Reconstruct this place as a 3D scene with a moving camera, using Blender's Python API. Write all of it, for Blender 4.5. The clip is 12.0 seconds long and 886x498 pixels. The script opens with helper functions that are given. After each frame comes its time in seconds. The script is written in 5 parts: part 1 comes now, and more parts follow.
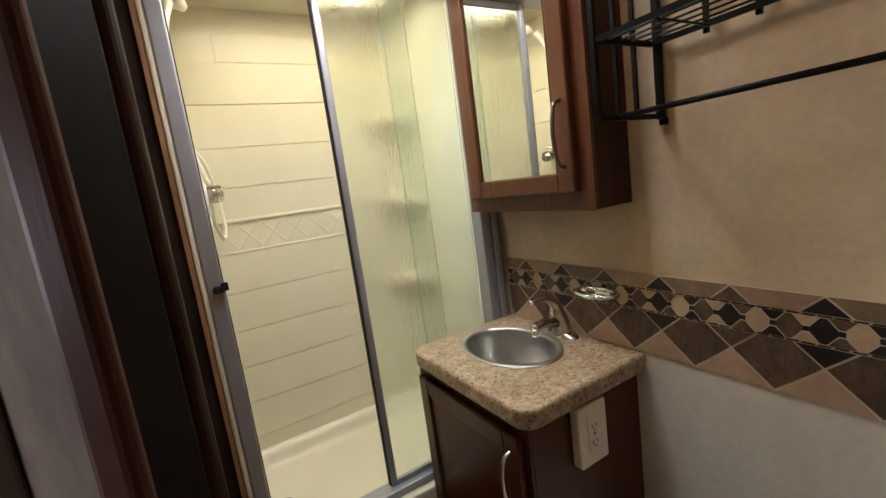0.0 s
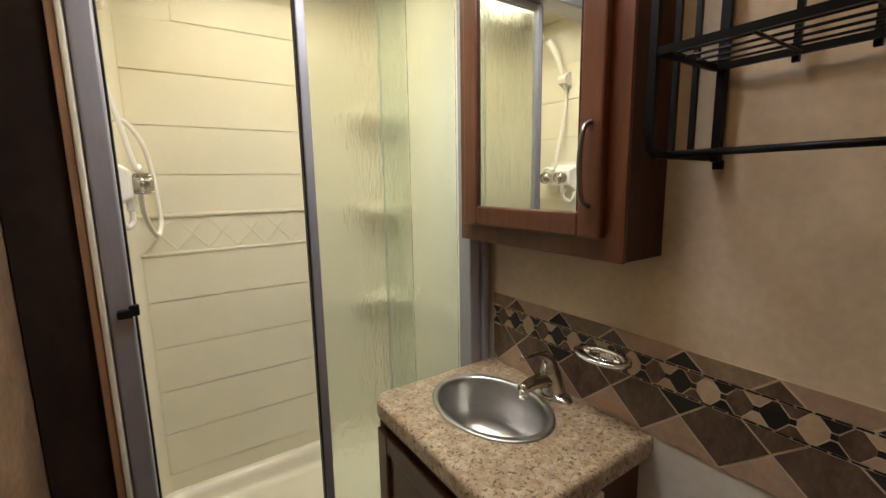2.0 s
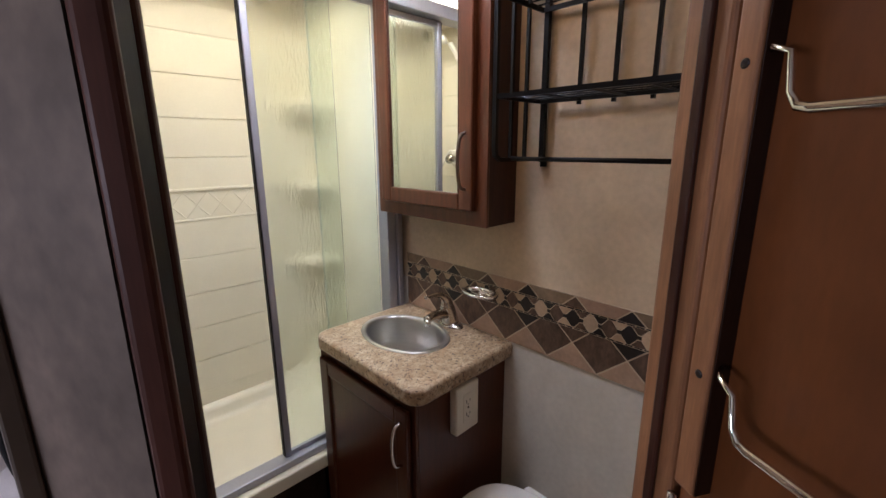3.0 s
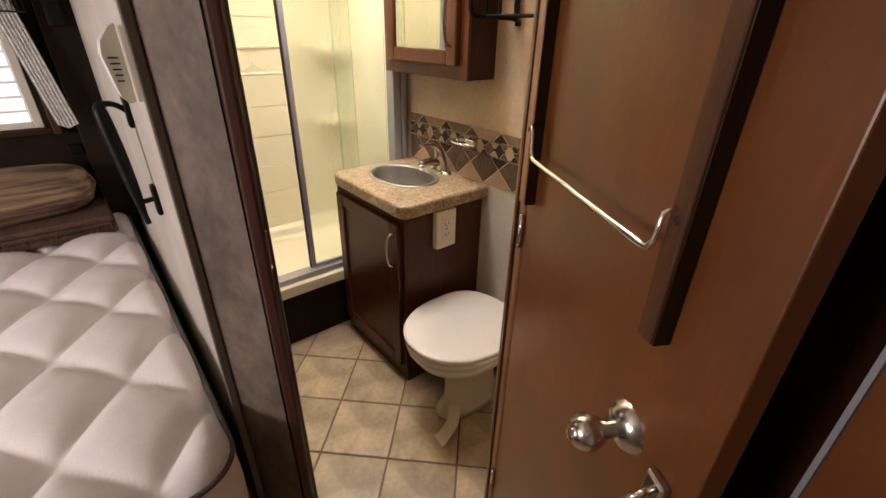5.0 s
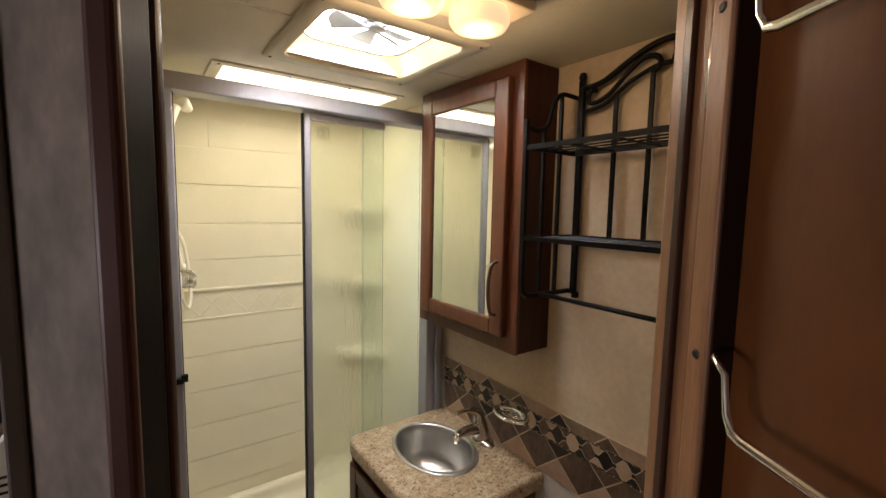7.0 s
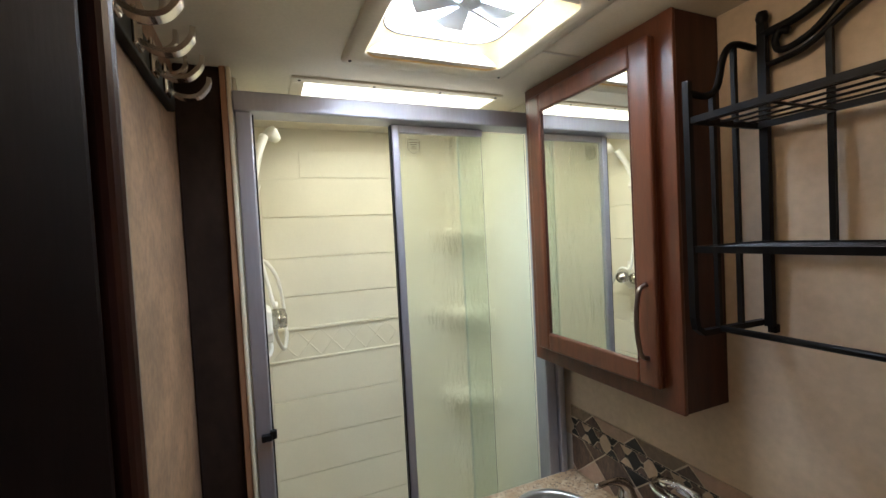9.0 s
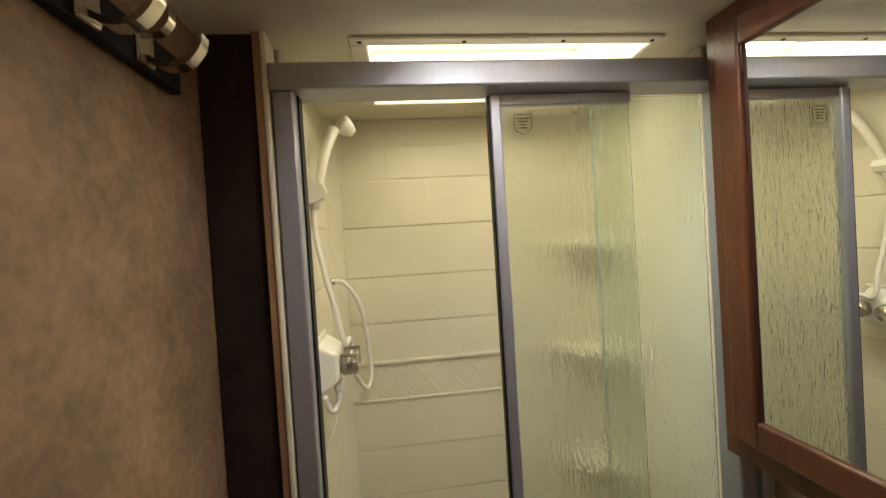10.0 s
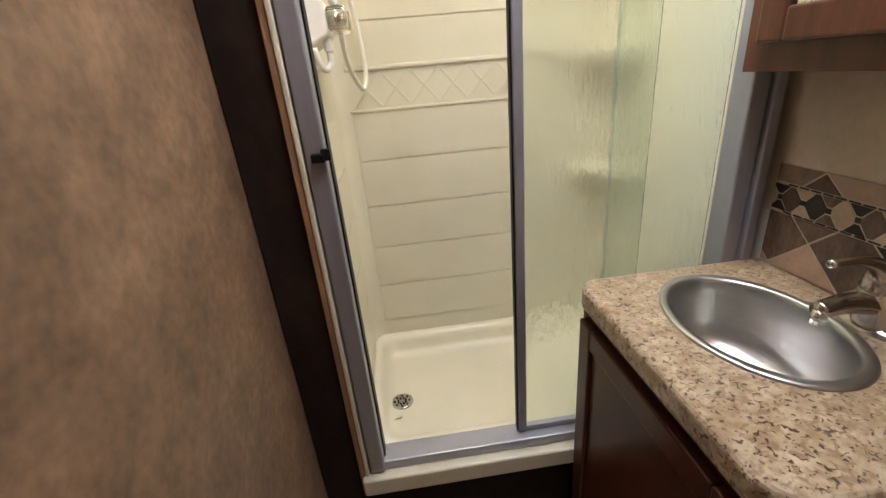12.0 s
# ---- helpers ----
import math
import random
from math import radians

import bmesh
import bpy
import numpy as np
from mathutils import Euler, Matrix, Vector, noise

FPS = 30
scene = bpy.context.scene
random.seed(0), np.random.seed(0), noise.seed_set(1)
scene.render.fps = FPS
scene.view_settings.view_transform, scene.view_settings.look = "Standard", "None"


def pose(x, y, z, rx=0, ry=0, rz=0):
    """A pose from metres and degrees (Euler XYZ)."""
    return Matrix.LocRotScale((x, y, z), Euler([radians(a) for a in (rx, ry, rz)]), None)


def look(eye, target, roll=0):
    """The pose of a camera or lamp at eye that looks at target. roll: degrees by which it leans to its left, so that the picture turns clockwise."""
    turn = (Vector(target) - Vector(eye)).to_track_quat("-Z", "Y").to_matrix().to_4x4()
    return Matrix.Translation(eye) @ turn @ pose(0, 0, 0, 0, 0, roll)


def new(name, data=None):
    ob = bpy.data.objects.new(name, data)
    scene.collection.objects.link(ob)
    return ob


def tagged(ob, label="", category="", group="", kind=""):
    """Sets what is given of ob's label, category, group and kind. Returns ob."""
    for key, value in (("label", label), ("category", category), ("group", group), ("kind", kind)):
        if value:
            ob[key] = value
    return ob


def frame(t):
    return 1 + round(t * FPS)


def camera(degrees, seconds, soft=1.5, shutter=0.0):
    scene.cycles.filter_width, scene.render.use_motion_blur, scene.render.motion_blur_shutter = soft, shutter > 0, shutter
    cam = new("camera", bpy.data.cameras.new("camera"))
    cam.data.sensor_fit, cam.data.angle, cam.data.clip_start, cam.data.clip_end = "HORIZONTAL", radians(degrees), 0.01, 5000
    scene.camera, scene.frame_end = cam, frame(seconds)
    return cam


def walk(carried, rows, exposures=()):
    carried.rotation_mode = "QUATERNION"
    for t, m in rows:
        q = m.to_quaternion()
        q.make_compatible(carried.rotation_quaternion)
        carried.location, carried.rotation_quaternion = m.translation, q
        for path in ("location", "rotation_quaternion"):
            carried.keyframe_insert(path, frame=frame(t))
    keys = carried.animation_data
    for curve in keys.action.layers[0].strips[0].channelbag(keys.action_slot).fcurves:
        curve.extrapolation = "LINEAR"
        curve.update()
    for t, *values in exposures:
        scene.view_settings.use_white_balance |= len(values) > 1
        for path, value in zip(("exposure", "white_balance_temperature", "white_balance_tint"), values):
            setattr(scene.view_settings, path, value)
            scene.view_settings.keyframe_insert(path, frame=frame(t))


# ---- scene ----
cam = camera(92.4, 12.0)
PATH = [
    (0, (0.148, 0.026, 1.304), (1.147, 1.731, 0.996), -7.7),
    (0.5, (0.244, 0.193, 1.267), (1.052, 2.001, 0.987), -6.2),
    (1, (0.268, 0.265, 1.265), (1.094, 2.06, 0.953), -4.2),
    (1.5, (0.295, 0.276, 1.309), (1.255, 2.007, 1.025), -0.9),
    (2, (0.246, 0.227, 1.35), (1.354, 1.863, 1.036), -1.0),
    (2.5, (0.176, 0.096, 1.384), (1.533, 1.529, 1.059), 0.2),
    (3, (0.047, -0.066, 1.415), (1.41, 1.321, 0.948), -0.3),
    (3.5, (-0.033, -0.214, 1.372), (1.296, 1.126, 0.711), 2.5),
    (3.7, (-0.045, -0.267, 1.351), (1.255, 1.043, 0.581), 2.9),
    (5.3, (-0.098, -0.442, 1.344), (1.043, 0.926, 0.435), 1.8),
    (5.5, (-0.076, -0.399, 1.393), (1.09, 1.034, 0.627), 1.6),
    (6, (0.027, -0.304, 1.478), (1.195, 1.228, 0.941), 1.2),
    (6.5, (0.079, -0.213, 1.536), (1.25, 1.375, 1.205), 1.3),
    (7, (0.111, -0.129, 1.597), (1.275, 1.486, 1.404), 1.1),
    (7.2, (0.103, -0.113, 1.604), (1.298, 1.486, 1.47), 1.2),
    (8.8, (0.167, 0.018, 1.578), (1.129, 1.77, 1.507), -2.0),
    (9, (0.199, 0.096, 1.573), (0.982, 1.935, 1.511), -3.0),
    (9.5, (0.289, 0.33, 1.586), (0.665, 2.293, 1.513), -3.8),
    (10, (0.346, 0.437, 1.614), (0.579, 2.423, 1.579), -3.6),
    (10.5, (0.372, 0.462, 1.618), (0.544, 2.455, 1.634), -3.6),
    (11, (0.354, 0.455, 1.529), (0.488, 2.448, 1.443), -3.5),
    (11.5, (0.339, 0.441, 1.367), (0.469, 2.39, 0.938), -4.2),
    (12, (0.323, 0.412, 1.243), (0.474, 2.25, 0.47), -5.2),
]
EXPOSURES = [
    (0.0, 0.12, 6300, 11), (1.5, 0.03, 5800, 13), (2.0, 0.03, 6300, 12), (2.5, 0.05, 5850, 17), (3.0, 0.15, 5700, 20), (3.5, 0.6, 5500, 24), (5.3, 0.80, 7500, 20), (5.5, 0.62, 7500, 20), (5.7, 0.52, 7500, 20), (6.0, 0.28, 7300, 19),
    (6.5, 0.15, 6900, 17), (7.0, 0.0, 6500, 14), (8.8, 0.0, 5500, 10), (9.0, 0.0, 5400, 10), (9.5, -0.3, 5700, 6), (10.5, -0.6, 7700, 11), (11.2, -0.55, 8000, 13), (11.5, -0.45, 7700, 14), (12.0, 0.25, 6050, 17),
]
walk(cam, [(t, look(eye, target, roll)) for t, eye, target, roll in PATH], EXPOSURES)

# ---- world and lights ----
world = bpy.data.worlds.new("sky")
scene.world = world
world.use_nodes = True
wn = world.node_tree
sky = wn.nodes.new("ShaderNodeTexSky")
sky.sky_type = "NISHITA"
sky.sun_disc = False
sky.sun_elevation, sky.sun_rotation = radians(48), radians(200)
wn.nodes["Background"].inputs["Strength"].default_value = 0.10
wn.links.new(sky.outputs[0], wn.nodes["Background"].inputs[0])


def sun_lamp():
    d = bpy.data.lights.new("sun", "SUN")
    d.energy, d.angle, d.color = 3.0, radians(0.5), (1.0, 0.95, 0.86)
    ob = new("sun", d)
    ob.matrix_world = pose(0, 0, 6, 42, 0, 160)


def area_lamp(name, m, sx, sy, power, color):
    d = bpy.data.lights.new(name, "AREA")
    d.shape, d.size, d.size_y, d.energy, d.color = "RECTANGLE", sx, sy, power, color
    ob = new(name, d)
    ob.matrix_world = m


def point_lamp(name, p, power, color, radius):
    d = bpy.data.lights.new(name, "POINT")
    d.energy, d.color, d.shadow_soft_size = power, color, radius
    new(name, d).location = p


CEIL = 1.985
SKY_LIGHT, VENT_LIGHT, DOME_LIGHT, SIDE_FILL = 5.0, 13.0, 1.0, 17.5
sun_lamp()
area_lamp("skylight_daylight", pose(0.60, 1.39, 2.112, 0, 0, 0), 0.53, 0.32, SKY_LIGHT, (1.0, 0.945, 0.755))
area_lamp("vent_daylight", pose(0.60, 0.87, CEIL + 0.080, 0, 0, 0), 0.28, 0.28, VENT_LIGHT, (0.92, 0.96, 1.0))
point_lamp("dome_bulb", (0.497, 0.51, 1.915), DOME_LIGHT, (1.0, 0.72, 0.42), 0.035)
point_lamp("dome_bulb", (0.645, 0.51, 1.915), DOME_LIGHT, (1.0, 0.72, 0.42), 0.035)
# Fill lamp added in an unseen west opening to light bed and doorway.
area_lamp("unseen_side_fill", pose(-2.06, 0.50, 1.30, 90, 0, -90), 0.86, 0.48, SIDE_FILL, (0.97, 0.96, 1.0))


# ---- materials ----
def shader(name, color, rough=0.5, metal=0.0, vary=0.15, scale=12.0, stretch=(1, 1, 1), fine=0.0, fine_scale=180.0,
           bump=0.0, bump_scale=None, second=None, blotch=0.0, blotch_scale=3.0, coat=0.0, rand=0.0):
    """A surface: base colour with noise at two sizes, relief, wear in the gloss."""
    m = bpy.data.materials.new(name)
    m.use_nodes = True
    t = m.node_tree
    N, L = t.nodes, t.links
    bs = N["Principled BSDF"]
    bs.inputs["Roughness"].default_value, bs.inputs["Metallic"].default_value = rough, metal
    bs.inputs["Coat Weight"].default_value = coat
    tc, mp = N.new("ShaderNodeTexCoord"), N.new("ShaderNodeMapping")
    mp.inputs["Scale"].default_value = stretch
    L.new(tc.outputs["Object"], mp.inputs[0])
    n1, n2 = N.new("ShaderNodeTexNoise"), N.new("ShaderNodeTexNoise")
    n1.inputs["Scale"].default_value, n1.inputs["Detail"].default_value = scale, 6
    n2.inputs["Scale"].default_value, n2.inputs["Detail"].default_value = blotch_scale, 4
    L.new(mp.outputs[0], n1.inputs["Vector"])
    L.new(tc.outputs["Object"], n2.inputs["Vector"])
    ramp = N.new("ShaderNodeValToRGB")
    ramp.color_ramp.elements[0].position, ramp.color_ramp.elements[1].position = 0.3, 0.7
    lo = second or [c * (1 - vary) for c in color]
    hi = [min(1, c * (1 + vary)) for c in color]
    ramp.color_ramp.elements[0].color, ramp.color_ramp.elements[1].color = (*lo, 1), (*hi, 1)
    L.new(n1.outputs[0], ramp.inputs[0])
    out = ramp.outputs[0]

    def darken(src, fac_socket, amount):
        mr = N.new("ShaderNodeMapRange")
        mr.inputs["From Min"].default_value, mr.inputs["From Max"].default_value = 0.3, 0.7
        mr.inputs["To Min"].default_value, mr.inputs["To Max"].default_value = 1 - amount, 1 + amount * 0.5
        L.new(fac_socket, mr.inputs[0])
        mx = N.new("ShaderNodeVectorMath")
        mx.operation = "SCALE"
        L.new(src, mx.inputs[0])
        L.new(mr.outputs[0], mx.inputs["Scale"])
        return mx.outputs[0]
    if blotch:
        out = darken(out, n2.outputs[0], blotch)
    if rand:
        oi = N.new("ShaderNodeObjectInfo")
        mr = N.new("ShaderNodeMapRange")
        mr.inputs["To Min"].default_value, mr.inputs["To Max"].default_value = 1 - rand, 1 + rand
        L.new(oi.outputs["Random"], mr.inputs[0])
        mx = N.new("ShaderNodeVectorMath")
        mx.operation = "SCALE"
        L.new(out, mx.inputs[0])
        L.new(mr.outputs[0], mx.inputs["Scale"])
        out = mx.outputs[0]
    n3 = N.new("ShaderNodeTexNoise")
    n3.inputs["Scale"].default_value, n3.inputs["Detail"].default_value = fine_scale, 3
    L.new(mp.outputs[0], n3.inputs["Vector"])
    if fine:
        out = darken(out, n3.outputs[0], fine)
    L.new(out, bs.inputs["Base Color"])
    rr = N.new("ShaderNodeMapRange")
    rr.inputs["To Min"].default_value, rr.inputs["To Max"].default_value = max(0.02, rough * 0.85), min(1, rough * 1.15)
    L.new(n2.outputs[0], rr.inputs[0])
    L.new(rr.outputs[0], bs.inputs["Roughness"])
    if bump:
        bp = N.new("ShaderNodeBump")
        bp.inputs["Strength"].default_value, bp.inputs["Distance"].default_value = bump, 0.002
        src = n3
        if bump_scale:
            src = N.new("ShaderNodeTexNoise")
            src.inputs["Scale"].default_value, src.inputs["Detail"].default_value = bump_scale, 4
            L.new(mp.outputs[0], src.inputs["Vector"])
        L.new(src.outputs[0], bp.inputs["Height"])
        L.new(bp.outputs[0], bs.inputs["Normal"])
    return m


def glow(name, color, strength):
    m = bpy.data.materials.new(name)
    m.use_nodes = True
    t = m.node_tree
    bs = t.nodes["Principled BSDF"]
    bs.inputs["Base Color"].default_value = (*[0.8 * c for c in color], 1)
    bs.inputs["Emission Color"].default_value, bs.inputs["Emission Strength"].default_value = (*color, 1), strength
    return m


def rain_glass(name, tint, relief):
    """Clear tempered glass with a vertical rain relief on one face."""
    m = bpy.data.materials.new(name)
    m.use_nodes = True
    t = m.node_tree
    N, L = t.nodes, t.links
    bs = N["Principled BSDF"]
    bs.inputs["Base Color"].default_value = (*tint, 1)
    bs.inputs["Roughness"].default_value = 0.17
    bs.inputs["Transmission Weight"].default_value = 1.0
    bs.inputs["IOR"].default_value = 1.45
    tc, mp = N.new("ShaderNodeTexCoord"), N.new("ShaderNodeMapping")
    mp.inputs["Scale"].default_value = (1, 1, 0.22)
    L.new(tc.outputs["Object"], mp.inputs[0])
    a, b = N.new("ShaderNodeTexNoise"), N.new("ShaderNodeTexNoise")
    a.inputs["Scale"].default_value, a.inputs["Detail"].default_value = 240, 2
    b.inputs["Scale"].default_value, b.inputs["Detail"].default_value = 80, 2
    ad = N.new("ShaderNodeMath")
    L.new(mp.outputs[0], a.inputs["Vector"])
    L.new(mp.outputs[0], b.inputs["Vector"])
    L.new(a.outputs[0], ad.inputs[0])
    L.new(b.outputs[0], ad.inputs[1])
    bp = N.new("ShaderNodeBump")
    bp.inputs["Strength"].default_value, bp.inputs["Distance"].default_value = relief, 0.003
    L.new(ad.outputs[0], bp.inputs["Height"])
    L.new(bp.outputs[0], bs.inputs["Normal"])
    return m


def plain_glass(name, tint=(0.98, 1, 0.98), rough=0.0):
    m = bpy.data.materials.new(name)
    m.use_nodes = True
    bs = m.node_tree.nodes["Principled BSDF"]
    bs.inputs["Base Color"].default_value = (*tint, 1)
    bs.inputs["Roughness"].default_value, bs.inputs["Transmission Weight"].default_value = rough, 1.0
    return m


def silvered(name):
    m = bpy.data.materials.new(name)
    m.use_nodes = True
    bs = m.node_tree.nodes["Principled BSDF"]
    bs.inputs["Base Color"].default_value = (0.88, 0.90, 0.87, 1)
    bs.inputs["Metallic"].default_value, bs.inputs["Roughness"].default_value = 1.0, 0.0
    return m


def granite(name):
    m = bpy.data.materials.new(name)
    m.use_nodes = True
    t = m.node_tree
    N, L = t.nodes, t.links
    bs = N["Principled BSDF"]
    bs.inputs["Roughness"].default_value = 0.32
    tc = N.new("ShaderNodeTexCoord")

    def layer(scale, detail, lo, hi, c0, c1):
        n = N.new("ShaderNodeTexNoise")
        n.inputs["Scale"].default_value, n.inputs["Detail"].default_value = scale, detail
        n.inputs["Distortion"].default_value = 0.6
        L.new(tc.outputs["Object"], n.inputs["Vector"])
        r = N.new("ShaderNodeValToRGB")
        r.color_ramp.elements[0].position, r.color_ramp.elements[1].position = lo, hi
        r.color_ramp.elements[0].color, r.color_ramp.elements[1].color = (*c0, 1), (*c1, 1)
        L.new(n.outputs[0], r.inputs[0])
        return r.outputs[0]
    base = layer(40, 9, 0.34, 0.66, (0.33, 0.225, 0.128), (0.53, 0.42, 0.285))
    patch = layer(80, 8, 0.49, 0.61, (0, 0, 0), (0.75, 0.75, 0.75))
    dark = layer(140, 9, 0.56, 0.63, (0, 0, 0), (0.9, 0.9, 0.9))
    m1, m2 = N.new("ShaderNodeMixRGB"), N.new("ShaderNodeMixRGB")
    L.new(patch, m1.inputs[0])
    L.new(base, m1.inputs[1])
    m1.inputs[2].default_value = (0.27, 0.165, 0.085, 1)
    L.new(dark, m2.inputs[0])
    L.new(m1.outputs[0], m2.inputs[1])
    m2.inputs[2].default_value = (0.060, 0.038, 0.026, 1)
    L.new(m2.outputs[0], bs.inputs["Base Color"])
    return m


def stripes(name):
    """Woven brown stripes of the pillow."""
    m = shader(name, (0.16, 0.10, 0.065), 0.85, bump=0.4, fine=0.25, fine_scale=400)
    t = m.node_tree
    N, L = t.nodes, t.links
    bs = N["Principled BSDF"]
    tc, mp = N.new("ShaderNodeTexCoord"), N.new("ShaderNodeMapping")
    mp.inputs["Scale"].default_value = (0.5, 6, 12)
    L.new(tc.outputs["Object"], mp.inputs[0])
    n = N.new("ShaderNodeTexNoise")
    n.inputs["Scale"].default_value, n.inputs["Detail"].default_value = 3.2, 3
    L.new(mp.outputs[0], n.inputs["Vector"])
    r = N.new("ShaderNodeValToRGB")
    e = r.color_ramp.elements
    e[0].position, e[1].position = 0.38, 0.62
    e[0].color, e[1].color = (0.085, 0.048, 0.032, 1), (0.36, 0.25, 0.155, 1)
    x = e.new(0.5)
    x.color = (0.22, 0.14, 0.085, 1)
    L.new(n.outputs[0], r.inputs[0])
    L.new(r.outputs[0], bs.inputs["Base Color"])
    return m


casing_wood = shader("reddish_casing", (0.085, 0.033, 0.024), 0.42, vary=0.2, scale=9, stretch=(6, 6, 0.7), fine=0.12, fine_scale=60, bump=0.05)
# Brown raised towards the lamp-lit look of the hinge side.
lit_hinge_wood = shader("lit_brown_hinge_wood", (0.255, 0.112, 0.048), 0.4, vary=0.2, scale=9, stretch=(6, 6, 0.7), fine=0.15, fine_scale=60, blotch=0.12, bump=0.05)
cherry = shader("cherry_wood", (0.104, 0.032, 0.0130), 0.30, vary=0.28, scale=9, stretch=(6, 6, 0.7), fine=0.18, fine_scale=60, blotch=0.15, bump=0.05)
# Reddish dark jamb wood, its deep shade put into the base colour.
shaded_jamb_wood = shader("shaded_near_black_wood", (0.0075, 0.0030, 0.0020), 0.5, vary=0.3, scale=9, stretch=(6, 6, 0.7), fine=0.18, fine_scale=60, blotch=0.15, bump=0.05)
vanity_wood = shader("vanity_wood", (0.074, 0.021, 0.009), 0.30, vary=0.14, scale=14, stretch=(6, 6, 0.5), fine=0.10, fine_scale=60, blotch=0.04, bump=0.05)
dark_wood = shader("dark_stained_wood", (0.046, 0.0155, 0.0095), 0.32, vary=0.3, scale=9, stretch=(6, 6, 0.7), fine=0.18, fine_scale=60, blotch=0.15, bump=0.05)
door_wood = shader("brown_door_veneer", (0.132, 0.0415, 0.0105), 0.34, vary=0.16, scale=7, stretch=(2.2, 2.2, 0.6), fine=0.10, fine_scale=70, blotch=0.28, blotch_scale=5, bump=0.04)
edge_wood = shader("light_edge_strip", (0.30, 0.165, 0.085), 0.45, vary=0.2, scale=9, stretch=(6, 6, 0.7), fine=0.12, fine_scale=60, bump=0.05)
# Batten wood with the shade of its side put into the colour.
shaded_batten_wood = shader("shaded_batten_side", (0.022, 0.0085, 0.0042), 0.42, vary=0.25, scale=9, stretch=(5, 5, 0.6), fine=0.15, fine_scale=60, bump=0.05)
batten_wood = shader("stained_batten", (0.074, 0.029, 0.0125), 0.42, vary=0.2, scale=9, stretch=(5, 5, 0.6), fine=0.15, fine_scale=60, blotch=0.1, bump=0.05)
vinyl_brown = shader("brown_mottled_wallpaper", (0.250, 0.150, 0.084), 0.5, vary=0.25, scale=17, fine=0.24, fine_scale=70, blotch=0.22, blotch_scale=6, bump=0.25)
# Also colours the shadowed bedroom corner dark.
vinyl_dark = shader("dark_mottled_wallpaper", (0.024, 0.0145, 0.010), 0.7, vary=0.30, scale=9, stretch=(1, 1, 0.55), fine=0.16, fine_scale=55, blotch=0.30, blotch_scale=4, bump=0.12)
vinyl_grey = shader("grey_brown_wallpaper", (0.175, 0.131, 0.104), 0.6, vary=0.36, scale=12, stretch=(1, 1, 0.8), fine=0.16, fine_scale=60, blotch=0.28, blotch_scale=5, bump=0.10)
vinyl_tan = shader("tan_mottled_wallpaper", (0.57, 0.445, 0.305), 0.62, vary=0.10, scale=7, fine=0.08, fine_scale=60, blotch=0.14, blotch_scale=3, bump=0.10)
vinyl_pale = shader("pale_wallpaper", (0.60, 0.55, 0.47), 0.6, vary=0.08, scale=7, fine=0.06, fine_scale=60, blotch=0.10, blotch_scale=3, bump=0.10)
white_wall = shader("off_white_wall", (0.54, 0.49, 0.435), 0.6, vary=0.05, scale=6, fine=0.05, blotch=0.08, bump=0.08)
ceiling_mat = shader("cream_ceiling_panel", (0.66, 0.60, 0.47), 0.55, vary=0.05, scale=6, fine=0.05, blotch=0.06, bump=0.08)
cream = shader("cream_moulded_plastic", (0.72, 0.665, 0.505), 0.30, vary=0.03, scale=5, fine=0.02, blotch=0.05, bump=0.03, bump_scale=30)
white_plastic = shader("white_plastic", (0.78, 0.74, 0.64), 0.32, vary=0.03, blotch=0.04)
porcelain = shader("white_toilet_plastic", (0.80, 0.77, 0.72), 0.22, vary=0.02, blotch=0.03)
bone = shader("bone_toilet_base", (0.66, 0.57, 0.44), 0.3, vary=0.03, blotch=0.05)
alu = shader("satin_aluminium", (0.42, 0.42, 0.46), 0.50, metal=0.75, vary=0.05, stretch=(1, 1, 0.1), fine=0.05)
chrome = shader("chrome", (0.82, 0.82, 0.82), 0.12, metal=1.0, vary=0.02)
nickel = shader("brushed_nickel", (0.60, 0.56, 0.52), 0.20, metal=1.0, vary=0.05)
steel = shader("stainless_steel", (0.60, 0.585, 0.56), 0.33, metal=1.0, vary=0.04, stretch=(1, 1, 8))
dark_nickel = shader("dark_nickel", (0.24, 0.19, 0.165), 0.28, metal=1.0, vary=0.05)
bronze = shader("dark_bronze_metal", (0.030, 0.022, 0.018), 0.38, metal=0.5, vary=0.2)
black_metal = shader("black_painted_metal", (0.0035, 0.003, 0.003), 0.42, metal=0.0, vary=0.2)
black_plastic = shader("black_plastic", (0.007, 0.007, 0.007), 0.45, vary=0.2)
smoke = plain_glass("smoky_acrylic", (0.70, 0.66, 0.58), 0.08)
mirror_mat = silvered("mirror")
shower_glass = rain_glass("rain_glass", (0.91, 0.96, 0.90), 0.54)
shower_glass_far = rain_glass("greenish_rain_glass", (0.88, 0.955, 0.90), 0.50)
edge_glass = shader("ground_glass_edge", (0.30, 0.37, 0.29), 0.35)
counter_mat = granite("granite_laminate")
tile_vinyl = shader("stone_look_floor_tile", (0.47, 0.36, 0.235), 0.34, vary=0.22, scale=9, fine=0.14, fine_scale=50, blotch=0.25, blotch_scale=6, bump=0.10, rand=0.08)
grout = shader("brown_grout", (0.20, 0.135, 0.085), 0.8, vary=0.15, scale=40)
t_black = shader("black_border_tile", (0.012, 0.009, 0.008), 0.42, vary=0.3, scale=30, rand=0.2)
t_brown = shader("brown_border_tile", (0.118, 0.072, 0.045), 0.42, vary=0.45, scale=16, stretch=(1, 2, 1), fine=0.3, fine_scale=70, blotch=0.25, rand=0.25)
